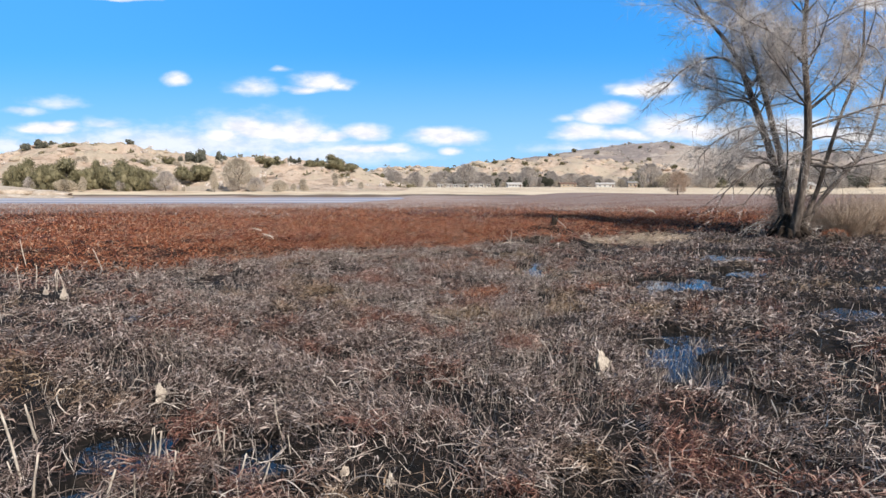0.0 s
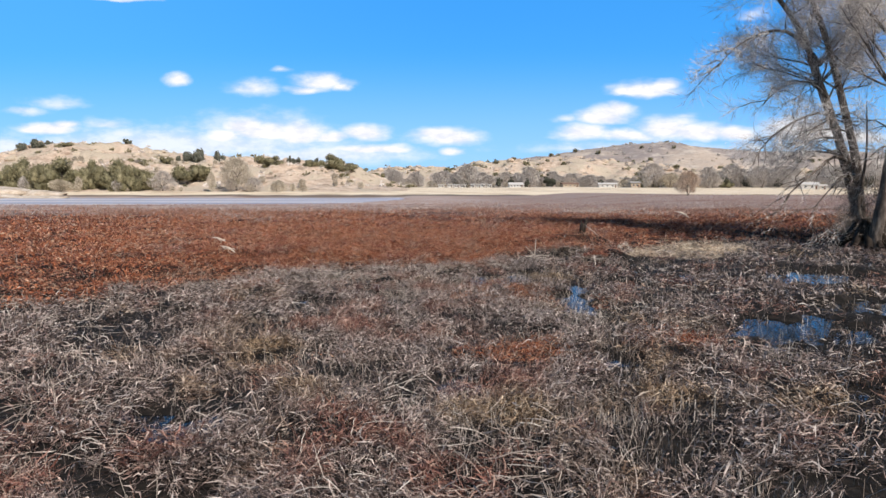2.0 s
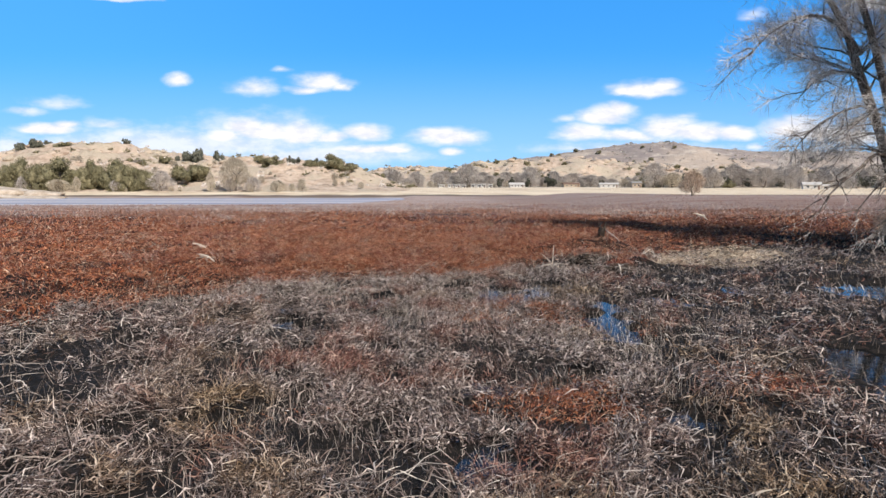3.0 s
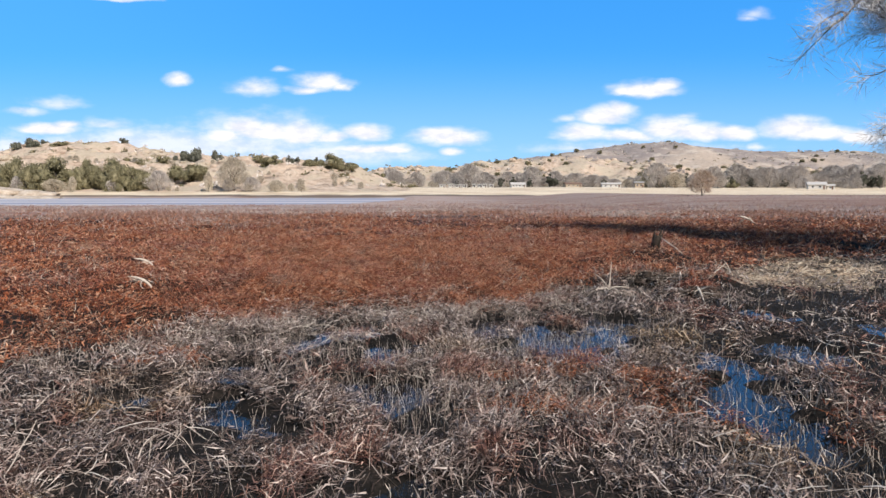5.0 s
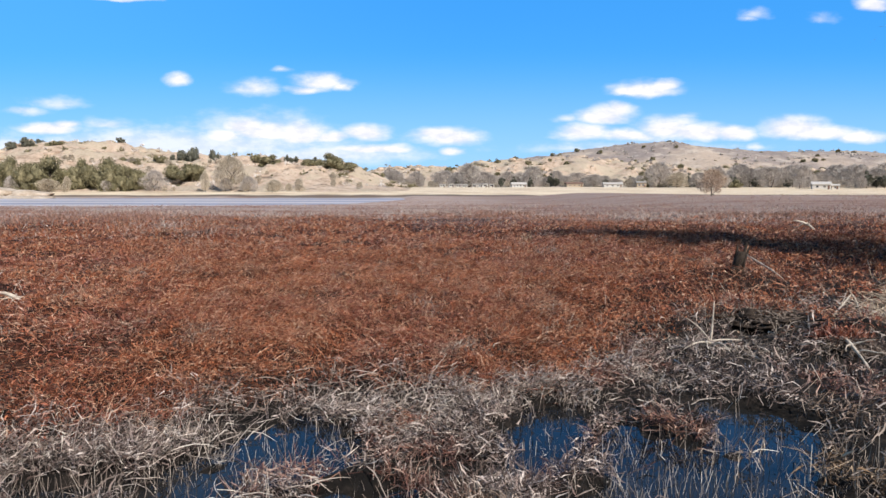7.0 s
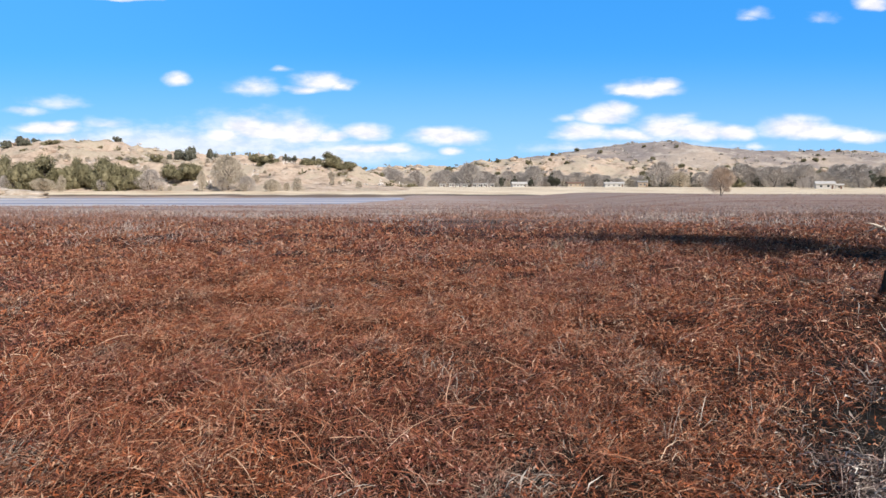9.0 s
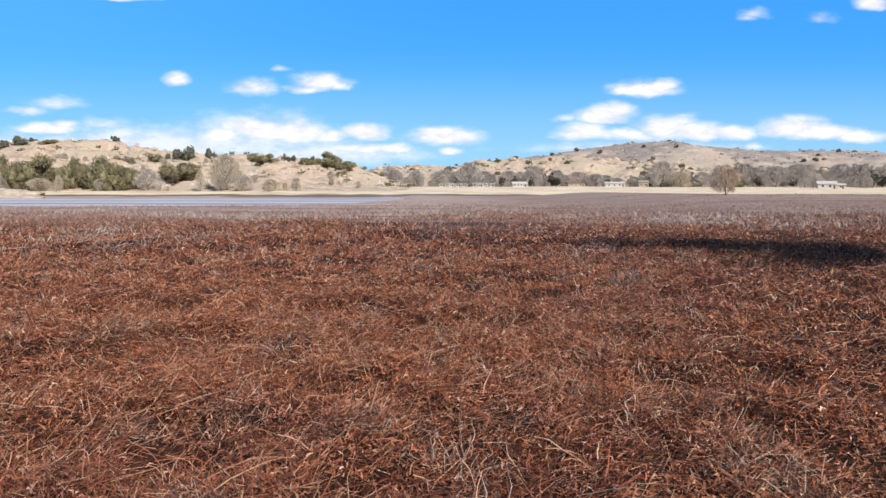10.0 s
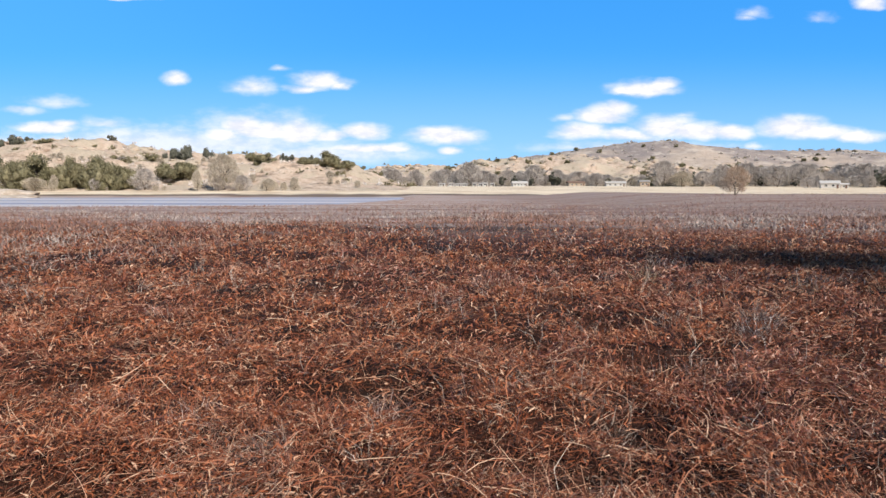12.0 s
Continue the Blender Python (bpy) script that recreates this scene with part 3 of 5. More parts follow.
def scatter(per_m2, x0, x1, y0, y1, share, seed, cell=0.5, power=2.0):
    """Places, thinned with distance; share(x, y): how much of the growth stands there."""
    rng = np.random.default_rng(seed)
    cx, cy = np.meshgrid(np.arange(x0, x1, cell) + cell / 2, np.arange(y0, y1, cell) + cell / 2)
    cx, cy = cx.ravel(), cy.ravel()
    inside = np.abs(cx + 0.2) < 0.76 * cy + 1.2
    cx, cy = cx[inside], cy[inside]
    d = view_distance(cx, cy)
    n = rng.poisson(per_m2 * cell * cell * (2.8 / d) ** power)
    x = np.repeat(cx, n) + rng.uniform(-cell / 2, cell / 2, n.sum())
    y = np.repeat(cy, n) + rng.uniform(-cell / 2, cell / 2, n.sum())
    keep = rng.uniform(size=len(x)) < share(x, y)
    return x[keep], y[keep], rng


def blades(name, x, y, z, heading, tilt, length, width, bend, rng, material, label, category, roll=None, stray=0.16, straight=False):
    """Thin dead stems or leaves, each a bent, twisted blade pointed at both ends; straight: a snapped straw with blunt ends."""
    n = len(x)
    ch, sh, ct, st = np.cos(heading), np.sin(heading), np.cos(tilt), np.sin(tilt)
    along = np.stack([ch * ct, sh * ct, st], 1)
    up = np.stack([-ch * st, -sh * st, ct], 1)
    side = np.stack([-sh, ch, np.zeros(n)], 1)
    roll = rng.uniform(0, math.pi, n) if roll is None else roll
    w = (side * np.cos(roll)[:, None] + up * np.sin(roll)[:, None]) * (width / 2)[:, None]
    base = np.stack([x, y, z], 1)
    L = length[:, None]
    swerve = side * rng.normal(0, stray, n)[:, None]
    p1 = base + along * L * 0.5 + (up * (bend * 0.25)[:, None] + swerve) * L
    p2 = base + along * L * 0.97 - (up * (bend * 0.35)[:, None] + swerve * 0.4) * L
    p1 = p1 + (base - p1) * rng.uniform(-0.3, 0.45, n)[:, None]
    verts = np.stack([base - w * 0.5, base + w * 0.5, p2 - w * 0.36, p2 + w * 0.36] if straight else [base, p1 - w, p1 + w, p2], 1).reshape(-1, 3)
    tris = ((np.arange(n) * 4)[:, None] + np.array([[0, 1, 2, 1, 3, 2]])).ravel()
    me = bpy.data.meshes.new(name)
    fill(me, verts, tris, 3)
    me.materials.append(material)
    return tagged(new(name, me), label, category, kind="stuff")


def lay(x, y, seed):
    """The way the dead growth was pressed down, in drifts."""
    return 2 * math.pi * 1.6 * fbm(x, y, 1.4, 2, seed)


def grow(x, y):
    return np.clip(view_distance(x, y) / 2.8, 1, 11)


def clumps(x, y, seed):
    """Tufts with dark gaps between them."""
    return ease(fbm(x, y, 0.42, 3, seed), -0.07, 0.09)


def dry(x, y, heading, length, rng, keep=0.22):
    """Drop most of the blades that would lie out over open water."""
    ok = np.ones(len(x), bool)
    for f in (0.5, 0.95):
        ok &= wet(x + np.cos(heading) * length * f, y + np.sin(heading) * length * f) < 0.68
    return ok | (rng.uniform(size=len(x)) < keep)


def strew(name, where, z_lift, heading, tilt, length, width, bend, material, label, category, over_water=False, sunk=0.0, seed=0, stray=0.16, straight=False):
    """Blades at scattered places. Each of z_lift, tilt, length, width is (from, to, growth with distance)."""
    x, y, rng = where
    g, n = grow(x, y), len(where[0])
    pick = lambda v: rng.uniform(v[0], v[1], n) * g ** v[2]
    h = rng.uniform(0, 2 * math.pi, n) if heading is None else lay(x, y, heading[0]) + rng.normal(0, heading[1], n)
    L = (length[0] + (length[1] - length[0]) * rng.uniform(0, 1, n) ** 1.7) * g ** length[2]
    w, t, b, lift = pick(width), rng.normal(tilt[0], tilt[1], n), rng.normal(bend[0], bend[1], n), pick(z_lift)
    ok = np.ones(n, bool) if over_water else dry(x, y, h, L, rng)
    z = np.maximum(height(x, y), np.where(y < 26, -0.03, -9.0)) + lift * (0.25 + 1.0 * clumps(x, y, seed)) - sunk
    blades(name, x[ok], y[ok], z[ok], h[ok], t[ok], L[ok], w[ok], b[ok], rng, material, label, category, stray=stray, straight=straight)


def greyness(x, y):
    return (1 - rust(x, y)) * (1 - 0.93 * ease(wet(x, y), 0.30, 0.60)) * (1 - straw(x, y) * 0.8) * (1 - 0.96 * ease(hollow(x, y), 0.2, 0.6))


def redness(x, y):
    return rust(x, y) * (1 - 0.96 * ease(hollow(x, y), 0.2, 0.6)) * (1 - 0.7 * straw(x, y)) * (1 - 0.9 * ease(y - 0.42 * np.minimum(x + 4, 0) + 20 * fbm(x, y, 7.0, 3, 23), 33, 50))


# flattened sedge
strew("sedge_mat", scatter(2500, -34, 36, 2.6, 34, lambda x, y: greyness(x, y) * (0.06 + 0.94 * clumps(x, y, 90)), 101, power=1.6), (0.0, 0.10, 0.2), (11, 1.5), (0.16, 0.50), (0.03, 0.20, 0.12), (0.006, 0.015, 0.36), (0.25, 0.5), SEDGE, "flattened grey-brown dead sedge lying in a mat", "sedge", seed=90)
strew("sedge_straws", scatter(2300, -34, 36, 2.6, 34, lambda x, y: greyness(x, y) * (0.10 + 0.90 * clumps(x, y, 90)), 108, power=1.6), (0.0, 0.12, 0.2), (11, 1.3), (0.20, 0.50), (0.04, 0.22, 0.12), (0.004, 0.0095, 0.36), (0.05, 0.2), SEDGE, "snapped grey straws of dead sedge lying crosswise", "sedge", seed=90, stray=0.05, straight=True)


def tussocks(name, where, per, length, width, material, label, category, tilt=(0.95, 0.3), reach=0.07):
    """Tufts: blades that fan out of one foot and arch over."""
    cx, cy, rng = where
    g = np.repeat(grow(cx, cy), per)
    n = len(cx) * per
    h = rng.uniform(0, 2 * math.pi, n)
    size = np.repeat(rng.uniform(0.6, 1.25, len(cx)), per)
    off = rng.uniform(0, reach, n) * size
    x, y = np.repeat(cx, per) + np.cos(h) * off, np.repeat(cy, per) + np.sin(h) * off
    blades(name, x, y, np.maximum(height(x, y), -0.03) - 0.01, h + rng.normal(0, 0.5, n), np.clip(rng.normal(tilt[0], tilt[1], n), 0.1, 1.5), rng.uniform(*length, n) * size, rng.uniform(*width, n) * g ** 0.32, rng.normal(0.25, 0.3, n), rng, material, label, category)


tussocks("sedge_tussocks", scatter(5.0, -30, 34, 2.6, 26, lambda x, y: greyness(x, y) * ease(fbm(x, y, 2.5, 2, 57), -0.12, 0.15), 111, power=1.2), 34, (0.08, 0.20), (0.004, 0.009), SEDGE, "tufted grey-brown dead sedge arching over", "sedge")
tussocks("pale_tussocks", scatter(1.2, -30, 34, 2.6, 26, lambda x, y: greyness(x, y) * (1 - ease(wet(x, y), 0.1, 0.4)) * ease(fbm(x, y, 2.0, 2, 58), -0.02, 0.2), 112, power=1.2), 20, (0.10, 0.24), (0.003, 0.007), STALK, "pale straw tufts standing in the sedge", "sedge", (1.15, 0.25), 0.10)
tussocks("weed_tufts", scatter(3.2, -34, 40, 14, 44, lambda x, y: redness(x, y) * ease(fbm(x, y, 2.4, 3, 59), -0.02, 0.2), 113, power=1.0), 20, (0.12, 0.34), (0.0025, 0.005), STALK, "thin grey upright weed tufts in the smartweed", "weeds", (1.05, 0.3), 0.12)


def strands(name, where, lift, length, width, tilt, curl, material, label, category):
    """Long thin stems, each a curved strip that lies over the mat."""
    x, y, rng = where
    n, m = len(x), 5
    g = grow(x, y)
    turn = rng.uniform(0, 2 * math.pi, n)
    L, t, c = rng.uniform(*length, n), rng.normal(*tilt, n), rng.normal(0, curl, n)
    p = np.stack([x, y, np.maximum(height(x, y), -0.02) + rng.uniform(*lift, n)], 1)
    w = rng.uniform(*width, n) * g ** 0.5
    rows = []
    for k in range(m):
        side = np.stack([-np.sin(turn), np.cos(turn), np.full(n, 0.5)], 1) * (w * (0.5 - 0.35 * abs(k - 1) / (m - 2)))[:, None]
        rows += [p - side, p + side]
        turn = turn + c + rng.normal(0, 0.18, n)
        t = t - 0.16 + rng.normal(0, 0.12, n)
        p = p + np.stack([np.cos(turn) * np.cos(t), np.sin(turn) * np.cos(t), np.sin(t)], 1) * (L / (m - 1))[:, None]
        p[:, 2] = np.maximum(p[:, 2], np.maximum(height(p[:, 0], p[:, 1]), 0.0) + 0.01)
    quads = np.array([[2 * k, 2 * k + 2, 2 * k + 3, 2 * k + 1] for k in range(m - 1)]).ravel()
    me = bpy.data.meshes.new(name)
    fill(me, np.stack(rows, 1).reshape(-1, 3), ((np.arange(n) * 2 * m)[:, None] + quads[None]).ravel(), 4)
    me.materials.append(material)
    tagged(new(name, me), label, category, kind="stuff")


strands("sedge_stems", scatter(95, -30, 34, 2.6, 26, lambda x, y: greyness(x, y) * ease(fbm(x, y, 1.8, 3, 71), -0.14, 0.14), 114, power=1.5), (0.03, 0.12), (0.12, 0.40), (0.005, 0.010), (0.25, 0.25), 0.09, STALK, "long pale dead stems strewn over the sedge", "stems")
strands("weed_strands", scatter(95, -34, 40, 14, 44, lambda x, y: redness(x, y) * ease(fbm(x, y, 1.6, 3, 72), -0.1, 0.16), 115, power=1.6), (0.05, 0.14), (0.14, 0.45), (0.004, 0.007), (0.25, 0.28), 0.07, WEEDSTEM, "long curved rust-brown stems over the smartweed", "stems")


def bank(x, y):
    """The pale trodden rim of sedge before the rust growth."""
    d = y - np.interp(x, EDGE_X, EDGE_Y) - 1.2 * fbm(x, y, 1.6, 3, 27)
    return (1 - wet(x, y)) * np.exp(-(((d + 0.7) / 0.75) ** 2)) * ease(fbm(x, y, 0.9, 3, 28), -0.16, 0.1) * (1 - ease(hollow(x, y), 0.2, 0.6))


strew("bleached_sedge", scatter(1500, -20, 22, 8, 28, bank, 116, power=1.4), (0.02, 0.13, 0.1), (14, 1.2), (0.30, 0.45), (0.05, 0.22, 0.1), (0.004, 0.010, 0.3), (0.2, 0.4), STALK, "bleached grey sedge heaped along the rim of the pools", "sedge", seed=90)
# coarser sedge over the rest of the marsh to the sides and behind
rng = np.random.default_rng(121)
x, y = rng.uniform(-34, 38, 80000), rng.uniform(-22, 30, 80000)
ok = (np.abs(x + 0.2) > 0.74 * y + 0.9) & (rng.uniform(size=len(x)) < greyness(x, y) * (0.4 + 0.6 * clumps(x, y, 90)))
x, y = x[ok], y[ok]
n = len(x)
blades("outer_sedge", x, y, height(x, y) + rng.uniform(0, 0.08, n), lay(x, y, 11) + rng.normal(0, 1.4, n), rng.normal(0.2, 0.4, n), rng.uniform(0.15, 0.5, n), rng.uniform(0.03, 0.06, n), rng.normal(0.2, 0.4, n), rng, SEDGE, "flattened grey-brown dead sedge of the wider marsh", "sedge")
# standing broken stalks in the sedge and out of the water
strew("standing_stalks", scatter(560, -34, 36, 2.6, 34, lambda x, y: (1 - rust(x, y)) * (0.8 + 0.9 * wet(x, y)) * (0.2 + 1.0 * ease(fbm(x, y, 1.5, 3, 55), -0.02, 0.2)), 102, power=1.8), (0.0, 0.01, 0), None, (1.22, 0.28), (0.06, 0.26, 0.12), (0.0045, 0.009, 0.5), (0.03, 0.12), STALK, "pale broken stalks standing in the sedge and water", "stalks", over_water=True, sunk=0.02, stray=0.05, straight=True)
# rust-coloured leaves and stems
strew("smartweed_leaves", scatter(3600, -40, 48, 11, 50, lambda x, y: redness(x, y) * (0.55 + 0.45 * clumps(x, y, 91)) * (1 - 0.8 * pits(x, y)), 103, power=1.75), (0.0, 0.10, 0.1), None, (0.28, 0.60), (0.022, 0.080, 0.42), (0.006, 0.0135, 0.62), (0.4, 0.5), WEED, "rust-red curled dead smartweed leaves", "smartweed", over_water=True, seed=91)
strew("smartweed_stems", scatter(4300, -40, 48, 11, 50, lambda x, y: redness(x, y) * (0.60 + 0.40 * clumps(x, y, 91)) * (1 - 0.5 * pits(x, y)), 104, power=1.75), (0.0, 0.11, 0.1), (12, 1.3), (0.20, 0.42), (0.05, 0.22, 0.15), (0.0030, 0.0068, 0.50), (0.1, 0.25), WEEDSTEM, "tangled rust-brown dead smartweed stems", "smartweed", over_water=True, seed=91, stray=0.06, straight=True)
# upright pale stems over the smartweed
strew("upright_stems", scatter(60, -40, 48, 13, 60, lambda x, y: redness(x, y) * ease(fbm(x, y, 2.2, 3, 66), -0.02, 0.2), 105, power=1.8), (0.0, 0.01, 0), None, (1.1, 0.3), (0.14, 0.40, 0.05), (0.003, 0.005, 0.55), (0.1, 0.3), STALK, "thin pale dry stems standing above the smartweed", "stems", over_water=True, sunk=0.02)
# bleached straw beside the tree
strew("straw_patch", scatter(7000, 2, 14, 18, 30, straw, 106), (0.0, 0.10, 0.1), (13, 0.5), (0.10, 0.25), (0.12, 0.40, 0), (0.004, 0.008, 0.45), (0.2, 0.3), STRAW, "flattened bleached straw grass beside the tree", "grass")
# rushes of the outer marsh
strew("rush_bed", scatter(2600, -95, 110, 24, 150, lambda x, y: ease(y - 0.42 * np.minimum(x + 4, 0) + 14 * fbm(x, y, 5.0, 3, 24), 33, 54) * (1 - lake(x, y)) * (0.35 + 0.65 * ease(fbm(x, y, 9.0, 3, 77), -0.1, 0.15)), 107, cell=1.0, power=1.9), (0.0, 0.01, 0), None, (0.9, 0.4), (0.16, 0.40, 0), (0.004, 0.008, 0.7), (0.1, 0.3), RUSH, "grey-brown dead rushes of the outer marsh", "rushes", over_water=True, sunk=0.02)

# ---- things ----


def part(name, data, material, parent, label=""):
    """One mesh object under a thing or under a part; data: a bmesh or a mesh."""
    if isinstance(data, bmesh.types.BMesh):
        me = bpy.data.meshes.new(name)
        data.to_mesh(me)
        data.free()
    else:
        me = data
    if material and not me.materials:
        me.materials.append(material)
    ob = new(name, me)
    ob.parent = parent
    return tagged(ob, label)


def thing(name, x, y, z, label, category, group="", turn=0.0):
    ob = new(name)
    ob.matrix_world = pose(x, y, z, 0, 0, turn)
    return tagged(ob, label, category, group)


def tube(bm, pts, radii, sides=6, wobble=0.0, rng=None):
    """A tapered, bent limb along pts."""
    pts = [Vector(p) for p in pts]
    rings = []
    for i, p in enumerate(pts):
        d = (pts[min(i + 1, len(pts) - 1)] - pts[max(i - 1, 0)]).normalized()
        a = d.orthogonal().normalized() if i == 0 else (a - d * a.dot(d)).normalized()
        b = d.cross(a)
        ring = []
        for k in range(sides):
            w = 2 * math.pi * k / sides
            r = radii[i] * (1 + (rng.uniform(-wobble, wobble) if rng else 0))
            ring.append(bm.verts.new(p + (a * math.cos(w) + b * math.sin(w)) * r))
        rings.append(ring)
    for r0, r1 in zip(rings, rings[1:]):
        for k in range(sides):
            bm.faces.new((r0[k], r0[(k + 1) % sides], r1[(k + 1) % sides], r1[k])).smooth = True
    bm.faces.new(rings[0][::-1])
    bm.faces.new(rings[-1])


def curve_points(start, way, length, steps, droop, jitter, rng):
    """Points of a branch that bends by droop and wanders by jitter."""
    p, d = Vector(start), Vector(way).normalized()
    out = [p.copy()]
    for _ in range(steps):
        d = (d + Vector((rng.gauss(0, jitter), rng.gauss(0, jitter), rng.gauss(0, jitter) - droop))).normalized()
        p = p + d * (length / steps)
        out.append(p.copy())
    return out


def refine(pts, n):
    """n points along a smooth line through pts."""
    pts = [Vector(p) for p in pts]
    out = []
    for i in range(n):
        t = i / (n - 1) * (len(pts) - 1)
        k = min(int(t), len(pts) - 2)
        f = t - k
        p0, p1, p2, p3 = pts[max(k - 1, 0)], pts[k], pts[k + 1], pts[min(k + 2, len(pts) - 1)]
        out.append(0.5 * (2 * p1 + (p2 - p0) * f + (2 * p0 - 5 * p1 + 4 * p2 - p3) * f * f + (3 * p1 - p0 - 3 * p2 + p3) * f * f * f))
    return out


def sprays(name, starts, ways, lengths, widths, rng):
    """Fine twigs as bent slivers, joined into one mesh."""
    n = len(starts)
    s, d = np.array(starts, float), np.array(ways, float)
    d /= np.linalg.norm(d, axis=1)[:, None]
    side = np.cross(d, rng.normal(size=(n, 3)))
    side /= np.linalg.norm(side, axis=1)[:, None] + 1e-9
    w, L = side * (np.array(widths) / 2)[:, None], np.array(lengths)[:, None]
    kink = np.cross(d, side) * L * rng.normal(0, 0.10, n)[:, None]
    p1, p2 = s + d * L * 0.5 + kink, s + d * L
    verts = np.stack([s - w, s + w, p1 - w * 0.7, p1 + w * 0.7, p2], 1).reshape(-1, 3)
    tris = ((np.arange(n) * 5)[:, None] + np.array([[0, 1, 3, 0, 3, 2, 2, 3, 4]])).ravel()
    me = bpy.data.meshes.new(name)
    fill(me, verts, tris, 3)
    return me


def slivers(name, starts, reach, widths, rng):
    """The simplest twigs or leaves: one pointed face each."""
    s, q = np.array(starts, float), np.array(reach, float)
    side = np.cross(q, rng.normal(size=s.shape))
    side /= np.linalg.norm(side, axis=1)[:, None] + 1e-9
    w = side * (np.array(widths) / 2)[:, None]
    me = bpy.data.meshes.new(name)
    fill(me, np.stack([s - w, s + w, s + q], 1).reshape(-1, 3), np.arange(3 * len(s)), 3)
    return me


# ---- the big bare tree ----


def big_tree():
    rng, nrng = random.Random(5), np.random.default_rng(5)
    ox, oy, oz = 13.3, 24.3, 0.25
    tree = thing("cottonwood_tree", ox, oy, oz, "large leafless cottonwood with several leaning trunks", "tree")
    # trunk lines from the foot up, and the radius at the foot
    trunks = [
        ([(13.35, 24.5, 0.1), (13.4, 25.2, 1.85), (12.98, 25.5, 3.64), (12.33, 25.6, 5.41), (11.7, 25.6, 6.94), (10.95, 25.5, 7.92), (10.1, 25.3, 8.7), (9.7, 25.2, 9.2)], 0.27),
        ([(13.45, 24.6, 0.1), (13.32, 25.0, 2.73), (12.86, 25.0, 4.37), (12.14, 25.0, 6.63), (11.6, 25.0, 7.91), (11.4, 25.0, 8.9), (11.7, 24.9, 9.8), (12.2, 24.8, 10.6)], 0.22),
        ([(13.25, 23.9, 0.1), (13.25, 23.5, 1.86), (13.4, 23.5, 3.72), (13.26, 23.5, 5.55), (13.07, 23.5, 7.15), (13.08, 23.5, 8.74), (13.2, 23.4, 10.4), (13.1, 23.3, 12.0)], 0.27),
        ([(13.6, 24.2, 0.1), (14.41, 24.5, 1.85), (14.8, 24.5, 3.4), (15.2, 24.5, 4.86), (15.84, 24.5, 6.75), (15.84, 24.5, 9.02), (16.3, 24.6, 10.6)], 0.15),
        ([(13.7, 24.4, 0.1), (15.3, 25.6, 1.6), (16.9, 26.0, 3.2), (17.5, 26.0, 4.6), (17.9, 26.0, 6.8), (18.4, 26.2, 8.8)], 0.17),
        ([(13.3, 24.0, 0.1), (13.0, 24.3, 1.4), (12.95, 24.0, 3.0), (12.6, 23.6, 4.6)], 0.12),
    ]
    lines = []
    for pts, r0 in trunks:
        line = refine([Vector(p) - Vector((ox, oy, oz)) for p in pts], 22)
        top = 0.16 if len(pts) > 5 else 0.1
        radii = [0.7 * r0 * (1.25 if i == 0 else 1) * (1 - (1 - top) * i / 21) * (1 + 0.08 * rng.uniform(-1, 1)) for i in range(22)]
        bm = bmesh.new()
        tube(bm, line, radii, 9, 0.08, rng)
        part("trunk", bm, BARK, tree, "grey furrowed bark")
        lines.append((line, radii))
    # root flare and old stubs at the foot
    bm = bmesh.new()
    for k in range(9):
        w = k * 0.7 + rng.uniform(-0.2, 0.2)
        out = Vector((math.cos(w), math.sin(w), 0))
        tube(bm, [out * 0.15 + Vector((0, 0, 0.7)), out * 0.38 + Vector((0, 0, 0.28)), out * 0.75 + Vector((0, 0, -0.1))], [0.17, 0.16, 0.09], 7, 0.15, rng)
    part("root_flare", bm, DARKWOOD, tree, "dark wet root flare")
    starts, ways, lens, wids = [], [], [], []

    def twigs_on(pts, count, spreadf, length, width, droop=0.0, lo=0.3):
        for _ in range(count):
            t = rng.uniform(lo, 1.0) * (len(pts) - 1)
            k = min(int(t), len(pts) - 2)
            p = pts[k].lerp(pts[k + 1], t - k)
            d = (pts[k + 1] - pts[k]).normalized() + Vector((rng.gauss(0, spreadf), rng.gauss(0, spreadf), rng.gauss(0, spreadf) - droop))
            starts.append(p)
            ways.append(d)
            lens.append(length * rng.uniform(0.4, 1.3))
            wids.append(width * rng.uniform(0.6, 1.2))

    for ti, (line, radii) in enumerate(lines):
        for b in range((26, 24, 28, 16, 16, 7)[ti]):
            k = rng.randint(5 if ti != 5 else 3, 20)
            base = line[k]
            around = rng.uniform(0, 2 * math.pi)
            out = Vector((math.cos(around) * (1.2 if ti in (0, 1) and math.cos(around) < 0 else 1), math.sin(around) * 0.8, rng.uniform(-0.05, 0.5) if base.z < 4.5 else rng.uniform(0.25, 1.3)))
            low = base.z < 4.5
            length = rng.uniform(1.4, 3.4) * (0.8 if low else 0.6 if base.z > 8.3 else 1.0)
            r = min(radii[k] * 0.36, 0.036)
            pts = curve_points(base, out, length, 7, 0.08 if low else -0.02, 0.11, rng)
            branch = bmesh.new()
            tube(branch, pts, [r * (1 - 0.8 * i / 7) for i in range(8)], 5)
            twigs_on(pts, 16 if low else 34, 0.55, 0.6, 0.008, 0.05)
            for s in range(5):
                q = pts[rng.randint(2, 6)]
                d2 = (pts[-1] - pts[0]).normalized() + Vector((rng.gauss(0, 0.55), rng.gauss(0, 0.55), rng.gauss(0, 0.45) + (-0.2 if low else 0.15)))
                p2 = curve_points(q, d2, rng.uniform(0.7, 1.7), 5, 0.06 if low else 0.0, 0.12, rng)
                tube(branch, p2, [r * 0.45 * (1 - 0.8 * i / 5) for i in range(6)], 3)
                twigs_on(p2, 14 if low else 34, 0.6, 0.6, 0.007, 0.05, 0.15)
